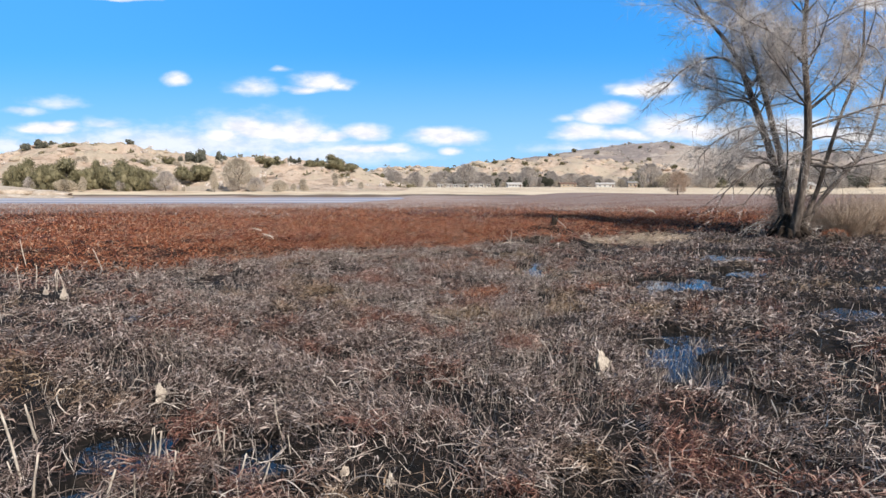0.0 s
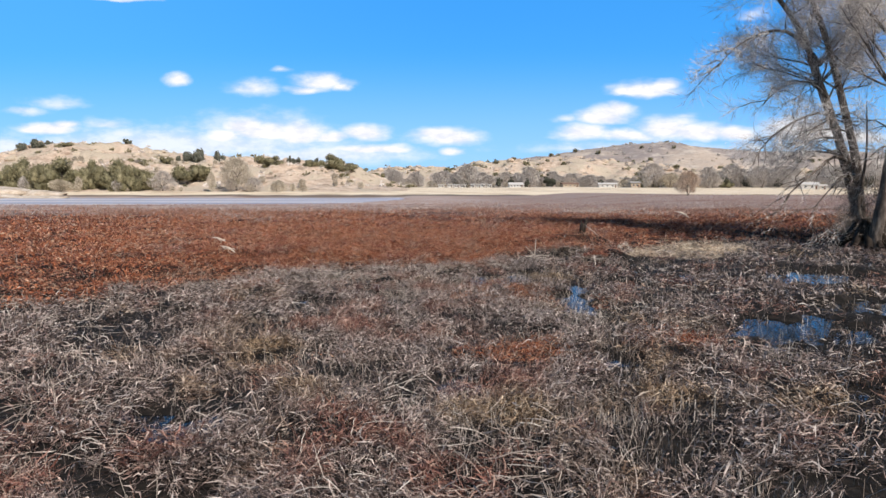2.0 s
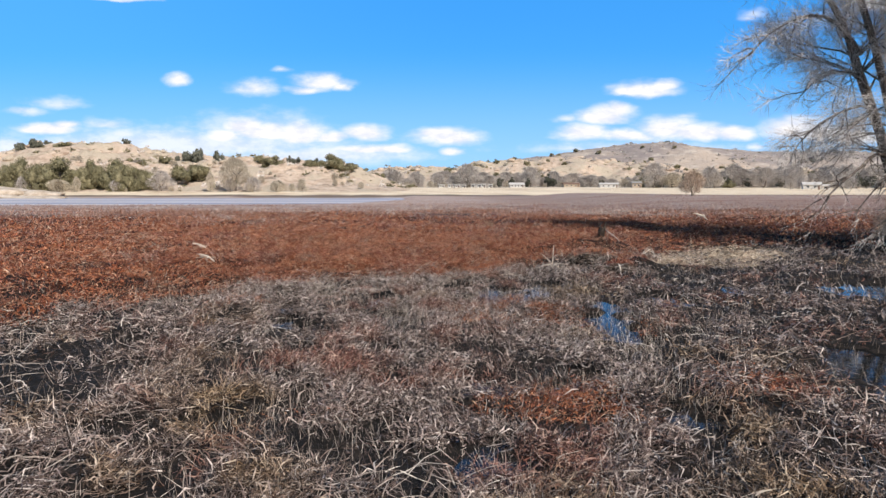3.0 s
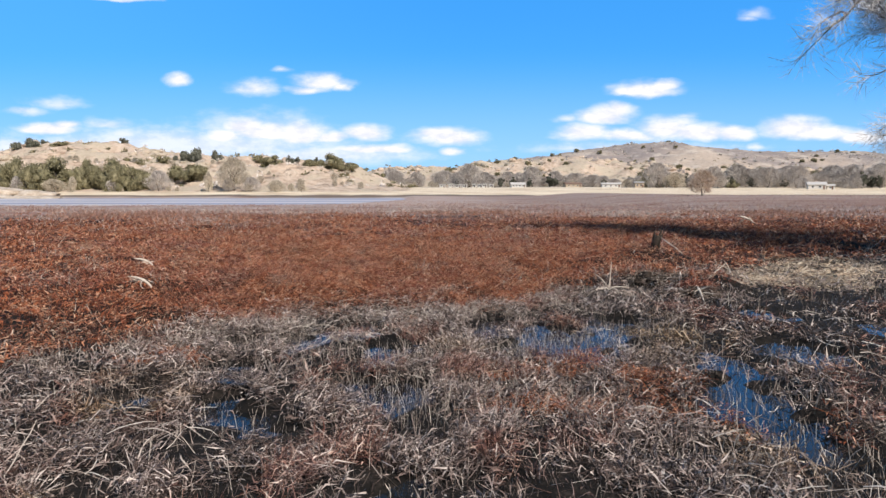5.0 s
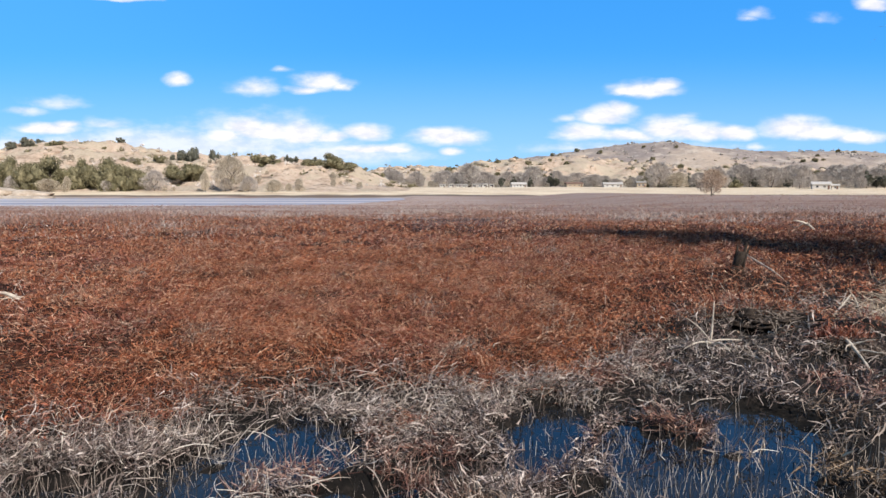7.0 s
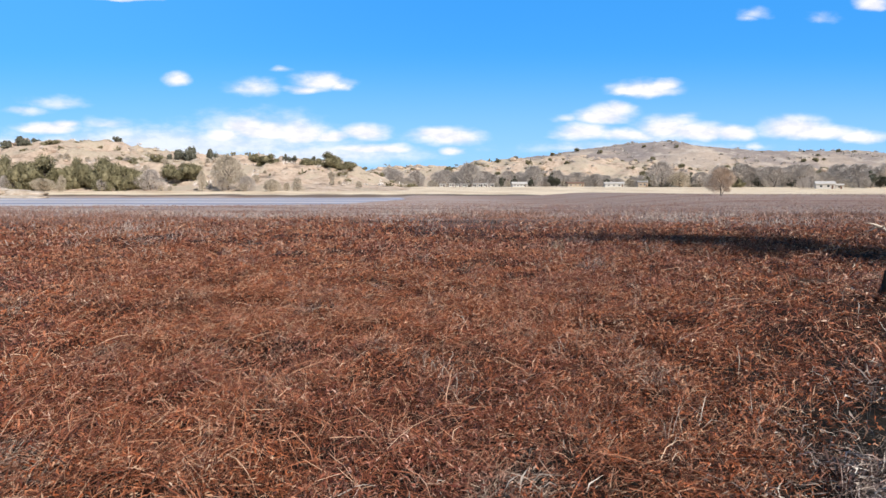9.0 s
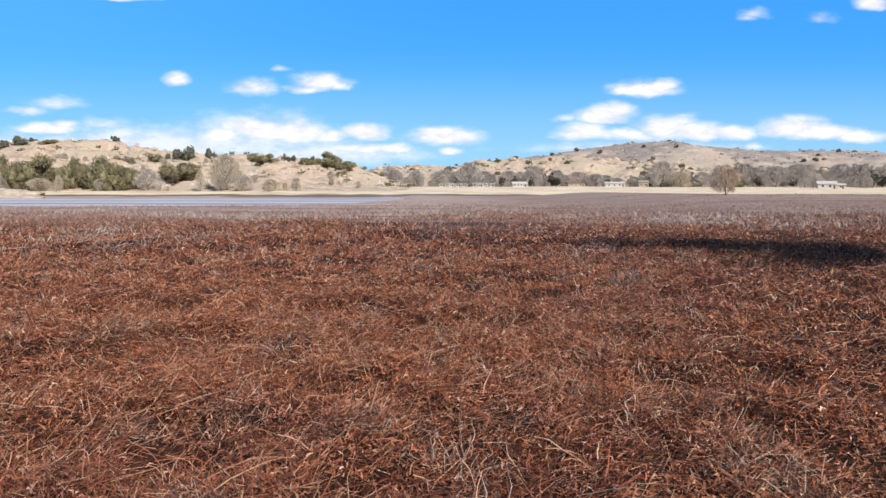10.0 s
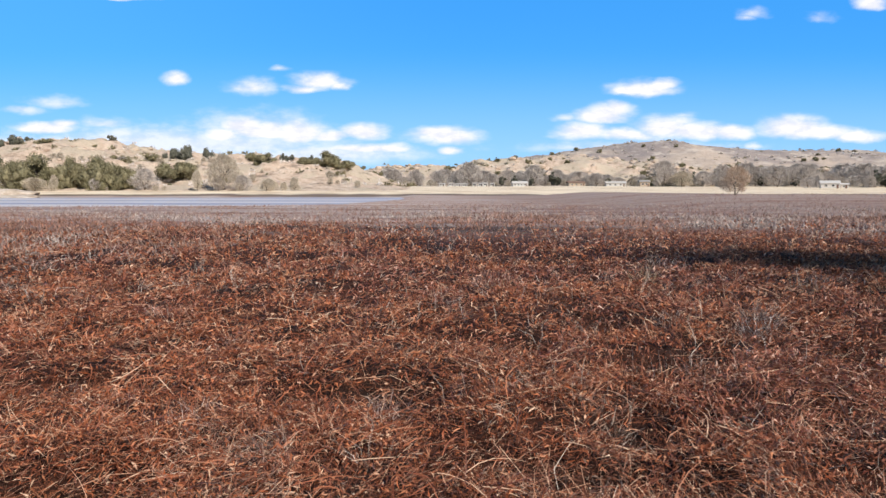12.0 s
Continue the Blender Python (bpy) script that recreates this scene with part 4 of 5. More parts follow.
            part("branch", branch, BARK, tree)
    # long boughs that reach out over the marsh
    for pts, r in [
        ([(12.2, 25.4, 6.0), (11.2, 25.2, 6.9), (10.2, 25.0, 7.0), (9.2, 24.9, 6.5), (8.7, 24.8, 6.0)], 0.07),
        ([(12.9, 25.4, 3.8), (12.2, 25.0, 4.4), (11.2, 24.6, 4.2), (10.3, 24.4, 3.7), (9.8, 24.3, 3.2)], 0.06),
        ([(13.1, 25.2, 2.9), (12.4, 24.8, 3.0), (11.5, 24.2, 2.5), (10.7, 24.0, 1.9), (10.3, 23.9, 1.3)], 0.06),
        ([(13.3, 25.0, 2.2), (12.6, 24.4, 2.4), (11.8, 23.8, 2.0), (11.2, 23.6, 1.4)], 0.05),
        ([(12.5, 25.5, 5.0), (11.6, 25.0, 5.4), (10.6, 24.7, 5.2), (9.9, 24.5, 4.6)], 0.06),
        ([(13.4, 23.5, 2.9), (14.4, 23.4, 2.75), (15.4, 23.3, 2.85), (16.6, 23.2, 3.1), (17.6, 23.2, 2.9)], 0.07),
        ([(13.4, 23.5, 4.2), (14.6, 23.4, 4.6), (15.8, 23.3, 5.0), (17.0, 23.2, 5.1)], 0.06),
        ([(13.3, 23.5, 4.8), (14.2, 23.4, 5.6), (15.0, 23.3, 6.6), (15.4, 23.2, 8.2)], 0.07),
        ([(13.2, 23.5, 6.4), (12.0, 23.3, 7.4), (10.9, 23.2, 7.9)], 0.06),
    ]:
        pts = refine([Vector(p) - Vector((ox, oy, oz)) for p in pts], 10)
        branch = bmesh.new()
        tube(branch, pts, [r * (1 - 0.78 * i / 9) for i in range(10)], 6, 0.1, rng)
        near_ground = pts[-1].z < 2.2
        twigs_on(pts, 24 if near_ground else 70, 0.6, 0.55, 0.010, 0.15, 0.1)
        for s in range(16):
            q = pts[rng.randint(2, 9)]
            d2 = (pts[-1] - pts[0]).normalized() * 0.7 + Vector((rng.gauss(0, 0.5), rng.gauss(0, 0.5), rng.gauss(-0.15, 0.5)))
            p2 = curve_points(q, d2, rng.uniform(0.6, 1.6), 5, 0.10, 0.2, rng)
            tube(branch, p2, [r * 0.35 * (1 - 0.8 * i / 5) for i in range(6)], 3)
            twigs_on(p2, 10 if near_ground else 32, 0.6, 0.5, 0.009, 0.1, 0.1)
        part("branch", branch, BARK, tree)
    part("crown", sprays("crown", starts, ways, lens, wids, nrng), TWIG, tree, "haze of fine grey-tan twigs")
    upper = [k for k, p in enumerate(starts) if p.z > 2.8]
    # the finest growth: single slivers off the ends of the upper twigs
    s, d, L = (np.array([v[k] for k in upper], float) for v in (starts, ways, lens))
    d /= np.linalg.norm(d, axis=1)[:, None]
    pick = nrng.integers(0, len(s), 110000)
    p = s[pick] + d[pick] * (L[pick] * nrng.uniform(0.4, 1.0, 110000))[:, None]
    q = d[pick] + nrng.normal(0, 0.6, (110000, 3))
    q /= np.linalg.norm(q, axis=1)[:, None]
    q *= nrng.uniform(0.2, 0.65, (110000, 1))
    w = nrng.normal(0, 1, (110000, 3)) * 0.0024
    me = bpy.data.meshes.new("twig_haze")
    fill(me, np.stack([p - w, p + w, p + q], 1).reshape(-1, 3), np.arange(330000), 3)
    part("twig_haze", me, TWIG, tree, "finest pale twig ends")
    # suckers and hanging brush round the foot
    starts, ways, lens, wids = [], [], [], []
    for _ in range(1500):
        w, rr, hz = rng.uniform(0, 2 * math.pi), rng.uniform(0.15, 0.6), rng.uniform(0.1, 2.2)
        starts.append(Vector((rr * math.cos(w), rr * math.sin(w) + 0.1, hz)))
        ways.append(Vector((math.cos(w) * 0.6 + rng.gauss(0, 0.3), math.sin(w) * 0.6 + rng.gauss(0, 0.3), rng.uniform(-1.2, 0.4))))
        lens.append(rng.uniform(0.25, 0.8))
        wids.append(rng.uniform(0.006, 0.013))
    part("foot_brush", sprays("foot_brush", starts, ways, lens, wids, nrng), SUCKER, tree, "dark tangled suckers round the foot")


big_tree()

# ---- snags, logs and litter on the marsh ----


def stump():
    rng = random.Random(8)
    z = float(height(4.25, 24.4))
    st = thing("tree_stump", 4.25, 24.4, z, "dark broken stump standing in rust-red growth", "stump")
    bm = bmesh.new()
    tube(bm, [(0, 0, -0.1), (-0.02, 0, 0.06), (0.02, 0, 0.22), (0.06, 0, 0.40)], [0.14, 0.10, 0.08, 0.075], 11, 0.35, rng)
    for px, py, hx, top, r in [(0.0, 0.02, 0.0, 0.52, 0.045), (0.06, 0.0, 0.14, 0.58, 0.05), (0.08, 0.03, 0.19, 0.50, 0.03)]:
        tube(bm, [(px, py, 0.12), ((px + hx) / 2 - 0.01, py, 0.3), (hx, py, top)], [r, r * 0.8, r * 0.15], 6, 0.3, rng)
    bmesh.ops.scale(bm, vec=(1.15, 1.0, 0.98), verts=bm.verts)
    part("trunk", bm, DARKWOOD, st)
    bm = bmesh.new()
    tube(bm, [(0.12, -0.08, 0.34), (0.18, -0.3, 0.26), (0.27, -0.6, 0.16), (0.34, -0.85, 0.04)], [0.009, 0.014, 0.012, 0.007], 7, 0.3, rng)
    part("fallen_limb", bm, DEADWOOD, st, "bleached fallen limb leaning on it")


stump()


def limb(name, pts, r, material, label, category, twigs=0, seed=1, sides=7):
    """A loose piece of wood lying along pts."""
    rng = random.Random(seed)
    o = Vector(pts[0])
    line = refine([Vector(p) - o for p in pts], 8)
    bm = bmesh.new()
    tube(bm, line, [r * (1 - 0.6 * i / 7) * rng.uniform(0.85, 1.15) for i in range(8)], sides, 0.15, rng)
    for _ in range(twigs):
        k = rng.randint(1, 6)
        d = (line[k + 1] - line[k]).normalized() + Vector((rng.gauss(0, 0.7), rng.gauss(0, 0.7), rng.uniform(0, 0.9)))
        p2 = curve_points(line[k], d, rng.uniform(0.15, 0.35), 4, 0.05, 0.2, rng)
        tube(bm, p2, [r * 0.5 * (1 - 0.75 * i / 4) for i in range(5)], 5)
    me = bpy.data.meshes.new(name)
    bm.to_mesh(me)
    bm.free()
    me.materials.append(material)
    ob = new(name, me)
    ob.location = o
    return tagged(ob, label, category)


def gz(x, y, up=0.0):
    return (x, y, float(height(x, y)) + up)


limb("fallen_log", [(3.80, 20.85, 0.22), (3.77, 20.6, 0.22), (3.72, 20.3, 0.13), (3.66, 20.0, 0.03)], 0.026, DEADWOOD, "bleached log slanting off a dark mound", "log", 3, 3)
limb("bare_branch", [gz(4.7, 22.4, 0.02), gz(4.95, 22.6, 0.16), gz(5.2, 22.8, 0.3)], 0.016, DEADWOOD, "grey snapped branch standing in the growth", "branch", 4, 4)
limb("bare_branch", [gz(5.35, 22.8, -0.02), gz(5.3, 22.82, 0.2), gz(5.2, 22.85, 0.36)], 0.015, DEADWOOD, "grey snapped branch leaning in the growth", "branch", 2, 5)


def white_snag():
    rng = random.Random(12)
    x, y, z = gz(2.2, 20.6, 0.10)
    sn = thing("white_snag", x, y, z, "bleached white dead shrub with splayed limbs", "snag")
    for pts, r in [
        ([(0, 0, -0.05), (0.02, 0, 0.2), (0.04, 0.02, 0.5)], 0.022),
        ([(0, 0, 0.02), (-0.18, -0.1, 0.05), (-0.36, -0.15, -0.02)], 0.02),
        ([(0, 0, 0.04), (0.16, -0.05, 0.07), (0.36, 0.0, 0.05)], 0.02),
        ([(0, 0, 0.0), (0.05, -0.2, 0.06), (0.08, -0.36, 0.0)], 0.02),
        ([(0, 0, 0.05), (-0.12, 0.05, 0.2), (-0.26, 0.05, 0.30)], 0.014),
        ([(0, 0, 0.0), (-0.10, -0.15, 0.08), (-0.14, -0.3, 0.02)], 0.016),
    ]:
        bm = bmesh.new()
        tube(bm, refine(pts, 6), [0.72 * r * (1 - 0.65 * i / 5) for i in range(6)], 6, 0.15, rng)
        part("limb", bm, DEADWOOD, sn)


white_snag()


def driftwood(x, y, scale, seed, label, up=0.05):
    """A small bleached root with splayed ends."""
    rng = random.Random(seed)
    ob = thing("driftwood", *gz(x, y, up), label, "driftwood")
    bm = bmesh.new()
    tube(bm, refine([(-0.28, 0, 0.16), (-0.1, 0.02, 0.13), (0.08, 0, 0.05), (0.2, -0.05, -0.05)], 8), [0.006, 0.012, 0.02, 0.024, 0.026, 0.022, 0.016, 0.008], 7, 0.35, rng)
    bmesh.ops.scale(bm, vec=(scale,) * 3, verts=bm.verts)
    part("root", bm, DEADWOOD, ob)
    for _ in range(9):
        bm = bmesh.new()
        w = rng.uniform(0, 6.28)
        p = curve_points((rng.uniform(-0.1, 0.15), 0, 0.08), (math.cos(w), math.sin(w), rng.uniform(-0.2, 0.7)), rng.uniform(0.15, 0.34), 5, 0.1, 0.25, rng)
        tube(bm, p, [0.010 * (1 - 0.75 * i / 5) for i in range(6)], 5, 0.2, rng)
        bmesh.ops.scale(bm, vec=(scale,) * 3, verts=bm.verts)
        part("rootlet", bm, DEADWOOD, ob)


driftwood(-5.3, 19.2, 0.8, 21, "bleached driftwood root lying on rust-red growth", 0.1)
driftwood(-6.25, 21.4, 0.9, 22, "pale driftwood piece lying on rust-red growth", 0.08)
driftwood(11.6, 35.3, 1.5, 23, "pale driftwood branch lying in shaded rust-red growth", 0.15)


def fluff_tuft(x, y, h, seed, material=STUBWOOD):
    """A ragged scrap of pale matted reed fluff caught on stems."""
    rng = random.Random(seed)
    bm = bmesh.new()
    bmesh.ops.create_icosphere(bm, subdivisions=3, radius=1.0)
    for v in bm.verts:
        t = (v.co.z + 1) / 2
        n = noise.noise(v.co * 2.3 + Vector((seed, 0, 0)))
        v.co = Vector((v.co.x * (1.05 - 1.0 * t) * (0.42 + 0.5 * n), v.co.y * (1 - 0.9 * t) * 0.2 * (1 + 0.6 * n), t * (1 + 0.25 * n))) * h
    me = bpy.data.meshes.new("reed_fluff")
    bm.to_mesh(me)
    bm.free()
    me.materials.append(material)
    ob = new("reed_fluff", me)
    ob.location, ob.rotation_euler = gz(x, y, -0.02), (0, 0.25 * rng.uniform(-1, 1), rng.uniform(0, 6))
    tagged(ob, "ragged pale tuft of matted reed fluff", "reed fluff", "tufts of reed fluff")


fluff_tuft(1.7, 6.5, 0.33, 31, DEADWOOD)
fluff_tuft(-2.6, 5.7, 0.20, 32, DEADWOOD)
fluff_tuft(-0.34, 3.95, 0.11, 33, DEADWOOD)
fluff_tuft(-0.66, 4.08, 0.10, 34, DEADWOOD)
fluff_tuft(-6.66, 11.0, 0.24, 35, DEADWOOD)
fluff_tuft(-7.14, 11.25, 0.16, 36, DEADWOOD)


def stalk(x, y, h, lean, way, r, seed):
    rng = random.Random(seed)
    bm = bmesh.new()
    d = Vector((math.sin(lean) * math.cos(way), math.sin(lean) * math.sin(way), math.cos(lean)))
    pts = curve_points((0, 0, -0.05), d, h, 5, 0.02, 0.05, rng)
    tube(bm, pts, [r * (1 - 0.35 * i / 5) for i in range(6)], 6, 0.1, rng)
    me = bpy.data.meshes.new("reed_stalk")
    bm.to_mesh(me)
    bm.free()
    me.materials.append(DEADWOOD)
    ob = new("reed_stalk", me)
    ob.location = gz(x, y, 0)
    tagged(ob, "pale snapped reed stalk standing in shallow water", "reed stalk", "snapped reed stalks")


stalk(-2.75, 4.0, 0.95, 0.28, 2.9, 0.010, 41)
rs = random.Random(77)
for k in range(22):
    stalk(rs.uniform(-3.3, -0.9), rs.uniform(3.7, 4.9), rs.uniform(0.2, 0.4), rs.uniform(0, 0.3), rs.uniform(0, 6.28), rs.uniform(0.006, 0.011), 100 + k)
for k in range(7):
    stalk(rs.uniform(-8.0, -7.0), rs.uniform(11.4, 12.0), rs.uniform(0.3, 0.55), rs.uniform(0, 0.25), rs.uniform(0, 6.28), rs.uniform(0.006, 0.010), 140 + k)
stalk(-9.6, 14.5, 0.75, 0.2, 3.0, 0.012, 42)
stalk(-7.85, 14.5, 0.6, 0.45, 3.0, 0.012, 43)


def dead_weed(x, y, h, w, seed):
    """A dead bushy weed: thin grey stems fanning from one foot, each with a few side twigs."""
    rng = np.random.default_rng(seed)
    n = int(46 * w / 0.3)
    a, t = rng.uniform(0, 6.28, n), rng.uniform(0, 0.4, n) * w
    foot = np.stack([np.cos(a) * t, np.sin(a) * t, np.full(n, -0.03)], 1)
    d = np.stack([np.cos(a) * 0.5, np.sin(a) * 0.5, np.full(n, 0.8)], 1) + rng.normal(0, 0.45, (n, 3))
    d /= np.linalg.norm(d, axis=1)[:, None]
    L = h * rng.uniform(0.45, 1.05, n)
    k = rng.integers(0, n, n * 5)
    q = foot[k] + d[k] * (L[k] * rng.uniform(0.35, 0.95, n * 5))[:, None]
    e = d[k] + rng.normal(0, 0.6, (n * 5, 3))
    me = sprays("dead_weed", np.concatenate([foot, q]), np.concatenate([d, e]), np.concatenate([L, rng.uniform(0.04, 0.14, n * 5)]), np.concatenate([np.full(n, 0.007), np.full(n * 5, 0.0045)]), rng)
    me.materials.append(SEDGE)
    ob = new("dead_weed", me)
    ob.location = gz(x, y, 0.0)
    tagged(ob, "dead grey bushy weed standing in rust-red growth", "weed", "dead weeds in the smartweed")


for k, (x, y, h, w) in enumerate([(1.32, 27.5, 0.36, 0.4), (1.75, 28.2, 0.42, 0.35), (3.3, 29.9, 0.36, 0.4), (-1.55, 29.1, 0.32, 0.35), (-0.93, 30.1, 0.45, 0.5), (1.45, 31.1, 0.45, 0.35), (-4.3, 26.1, 0.28, 0.3), (-3.1, 25.4, 0.2, 0.3), (-1.95, 25.6, 0.26, 0.4), (0.5, 26.8, 0.3, 0.35), (-8.6, 32.4, 0.45, 0.4), (0.7, 27.9, 0.26, 0.3), (-0.95, 27.5, 0.22, 0.3), (0.05, 28.3, 0.25, 0.3), (-0.5, 25.5, 0.2, 0.25), (-4.6, 28.6, 0.26, 0.35), (2.3, 33.0, 0.4, 0.4), (-2.6, 24.1, 0.2, 0.3)]):
    dead_weed(x, y, h, w, 900 + k)


def root_mass(x, y, r, h, seed, label):
    """A clump of dark roots and mud with stems hanging over its edge."""
    rng, nrng = random.Random(seed), np.random.default_rng(seed)
    ob = thing("root_clump", *gz(x, y, -0.05), label, "root clump")
    bm = bmesh.new()
    bmesh.ops.create_icosphere(bm, subdivisions=5, radius=1.0)
    for v in bm.verts:
        n = noise.fractal(v.co * 2.6 + Vector((seed, 0, 0)), 1.0, 2.0, 4)
        v.co = Vector((v.co.x * r * 0.85 * (1 + 0.5 * n), v.co.y * r * 0.7 * (1 + 0.5 * n), max(v.co.z, -1.2) * h * 0.7 * (1 + 0.5 * n)))
    for f in bm.faces:
        f.smooth = True
    part("mud_core", bm, DARKWOOD, ob, "dark wet mud and roots")
    s, d, L, w = [], [], [], []
    for _ in range(1500):
        a, t = rng.uniform(0, 6.28), rng.uniform(0.0, 1.0)
        s.append((math.cos(a) * r * (1 - 0.6 * t), math.sin(a) * r * 0.8 * (1 - 0.6 * t), h * (0.15 + 0.85 * t)))
        d.append((0.7 * math.cos(a) + rng.gauss(0, 0.7), 0.7 * math.sin(a) + rng.gauss(0, 0.7), rng.uniform(-1.3, 0.3)))
        L.append(rng.uniform(0.06, 0.20))
        w.append(rng.uniform(0.006, 0.014))
    # undercut shade is put into the fringe by its dark twig colour
    part("dead_fringe", sprays("dead_fringe", s, d, L, w, nrng), SUCKER, ob, "dead stems hanging over its edge, darkened for undercut shade")
    m = 900
    a, t = nrng.uniform(0, 6.28, m), nrng.uniform(0, 0.75, m) ** 0.5
    s = np.stack([np.cos(a) * r * t, np.sin(a) * r * 0.7 * t + 0.1, h * (1.05 - 0.5 * t * t)], 1)
    d = np.stack([np.cos(a) * 0.3, np.sin(a) * 0.3, nrng.uniform(0.0, 0.9, m)], 1) + nrng.normal(0, 0.8, (m, 3))
    part("rust_growth", sprays("rust_growth", s, d, nrng.uniform(0.06, 0.18, m), nrng.uniform(0.006, 0.013, m), nrng), WEED, ob, "rust-red weeds growing on top")


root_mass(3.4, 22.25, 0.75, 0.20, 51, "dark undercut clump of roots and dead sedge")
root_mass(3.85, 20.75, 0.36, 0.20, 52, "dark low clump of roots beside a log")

def brush(x, y, h, w, seed):
    """A thicket of thin tan shoots."""
    rng = np.random.default_rng(seed)
    ob = thing("willow_brush", *gz(x, y), "thicket of thin tan leafless willow shoots", "shrub", "willow brush beside the tree")
    n = 420
    a, t = rng.uniform(0, 6.28, n), rng.uniform(0, 0.35, n) * w
    s = np.stack([np.cos(a) * t, np.sin(a) * t, np.full(n, -0.05)], 1)
    d = np.stack([np.cos(a) * 0.55, np.sin(a) * 0.55, np.full(n, 1.0)], 1) + rng.normal(0, 0.22, (n, 3))
    L = h * rng.uniform(0.4, 1.0, n)
    part("undergrowth", sprays("undergrowth", s, d, L, np.full(n, 0.014), rng), TANTWIG, ob)
    m = 5200
    k = rng.integers(0, n, m)
    dn = d / np.linalg.norm(d, axis=1)[:, None]
    p = s[k] + dn[k] * (L[k] * rng.uniform(0.3, 1.0, m))[:, None]
    q = (dn[k] + rng.normal(0, 0.5, (m, 3))) * rng.uniform(0.15, 0.5, m)[:, None]
    part("crown", slivers("crown", p, q, np.full(m, 0.008), rng), TANTWIG, ob)


brush(16.2, 25.4, 1.7, 1.6, 71)
brush(18.0, 26.6, 2.0, 2.0, 72)
brush(20.0, 27.6, 2.0, 2.2, 73)
brush(15.2, 27.0, 1.3, 1.4, 74)
root_mass(4.1, 25.7, 0.36, 0.26, 54, "dark low clump of roots in rust-red growth")
root_mass(13.45, 21.6, 0.5, 0.5, 53, "dark upturned root clump beside the tree")

# ---- distant trees and shrubs ----


def crown_mesh(name, blobs, count, size, seed, wood_share=0.0):
    """Many small leaf slivers in uneven clumps, with gaps."""
    rng = np.random.default_rng(seed)
    w = np.array([b[3] ** 2 for b in blobs])
    pick = rng.choice(len(blobs), count, p=w / w.sum())
    c = np.array([b[:3] for b in blobs])[pick]
    r = np.array([b[3] for b in blobs])[pick][:, None]
    v = rng.normal(size=(count, 3))
    v /= np.linalg.norm(v, axis=1)[:, None]
    s = c + v * r * (rng.uniform(0.25, 1.0, count) ** 0.45)[:, None] * np.array([1, 1, 0.85])
    d = v * 0.6 + rng.normal(0, 0.8, (count, 3))
    d /= np.linalg.norm(d, axis=1)[:, None]
    me = slivers(name, s, d * (size * rng.uniform(0.5, 1.4, count))[:, None], size * 0.9 * rng.uniform(0.5, 1.2, count), rng)
    bm = bmesh.new()
    bm.from_mesh(me)
    for x, y, z, r in blobs:
        ball = bmesh.ops.create_icosphere(bm, subdivisions=2, radius=r * 0.66, matrix=Matrix.Translation((x, y, z)))
        for v in ball["verts"]:
            k = noise.noise(v.co * 1.1 + Vector((seed, 0, 0)))
            v.co = Vector((x, y, z)) + (v.co - Vector((x, y, z))) * (1 + 0.35 * k) * 0.96
    bm.to_mesh(me)
    bm.free()
    return me


def twig_crown_mesh(name, h, spread_w, count, seed, low=0.25, width=0.05, length=1.0):
    """A bare crown: long fine slivers fanning up and out."""
    rng = np.random.default_rng(seed)
    a = rng.uniform(0, 2 * math.pi, count)
    t = rng.uniform(0, 1, count) ** 0.7
    lump = 0.75 + 0.5 * np.array([noise.noise(Vector((math.cos(q) * 1.5, math.sin(q) * 1.5, seed + 2.2 * k))) for q, k in zip(a, t)])
    rad = spread_w * np.sqrt(np.clip(1 - (2 * t - 0.85) ** 2 * 0.8, 0.05, 1)) * lump * rng.uniform(0.15, 1, count) ** 0.5
    s = np.stack([rad * np.cos(a), rad * np.sin(a), h * (low + (0.93 - low) * t * (0.85 + 0.15 * lump))], 1)
    d = np.stack([np.cos(a) * 0.7, np.sin(a) * 0.7, np.full(count, 0.9)], 1) + rng.normal(0, 0.45, (count, 3))
    d /= np.linalg.norm(d, axis=1)[:, None]
    return slivers(name, s, d * (length * rng.uniform(0.4, 1.3, count))[:, None], 1.5 * width * rng.uniform(0.6, 1.4, count), rng)


def wood_mesh(h, r, limbs, spread_w, seed, split=0.25):
    rng = random.Random(seed)
    bm = bmesh.new()
    tube(bm, curve_points((0, 0, -0.3), (rng.gauss(0, 0.1), rng.gauss(0, 0.1), 1), h * 0.75, 5, -0.05, 0.08, rng), [r * (1.2 - i * 0.21) for i in range(6)], 6, 0.1, rng)
    for _ in range(limbs):
        z = h * rng.uniform(split, 0.55)
        w = rng.uniform(0, 6.28)
        pts = curve_points((0, 0, z), (math.cos(w) * 0.8, math.sin(w) * 0.8, 0.9), spread_w * rng.uniform(0.8, 1.3), 5, -0.04, 0.14, rng)
        tube(bm, pts, [r * 0.45 * (1 - 0.8 * i / 5) for i in range(6)], 4)
    me = bpy.data.meshes.new("trunk")
    bm.to_mesh(me)
    bm.free()
    me.materials.append(BARK)
    return me


def blob_list(n, w, h, seed, low=0.35):
    rng = random.Random(seed)
    out = []
    for k in range(n):
        a, q = rng.uniform(0, 6.28), rng.uniform(0, 1) ** 0.6
        out.append((math.cos(a) * q * w, math.sin(a) * q * w, h * (low + (0.9 - low) * rng.uniform(0, 1) * (1 - 0.4 * q)), w * rng.uniform(0.28, 0.5)))
    return out


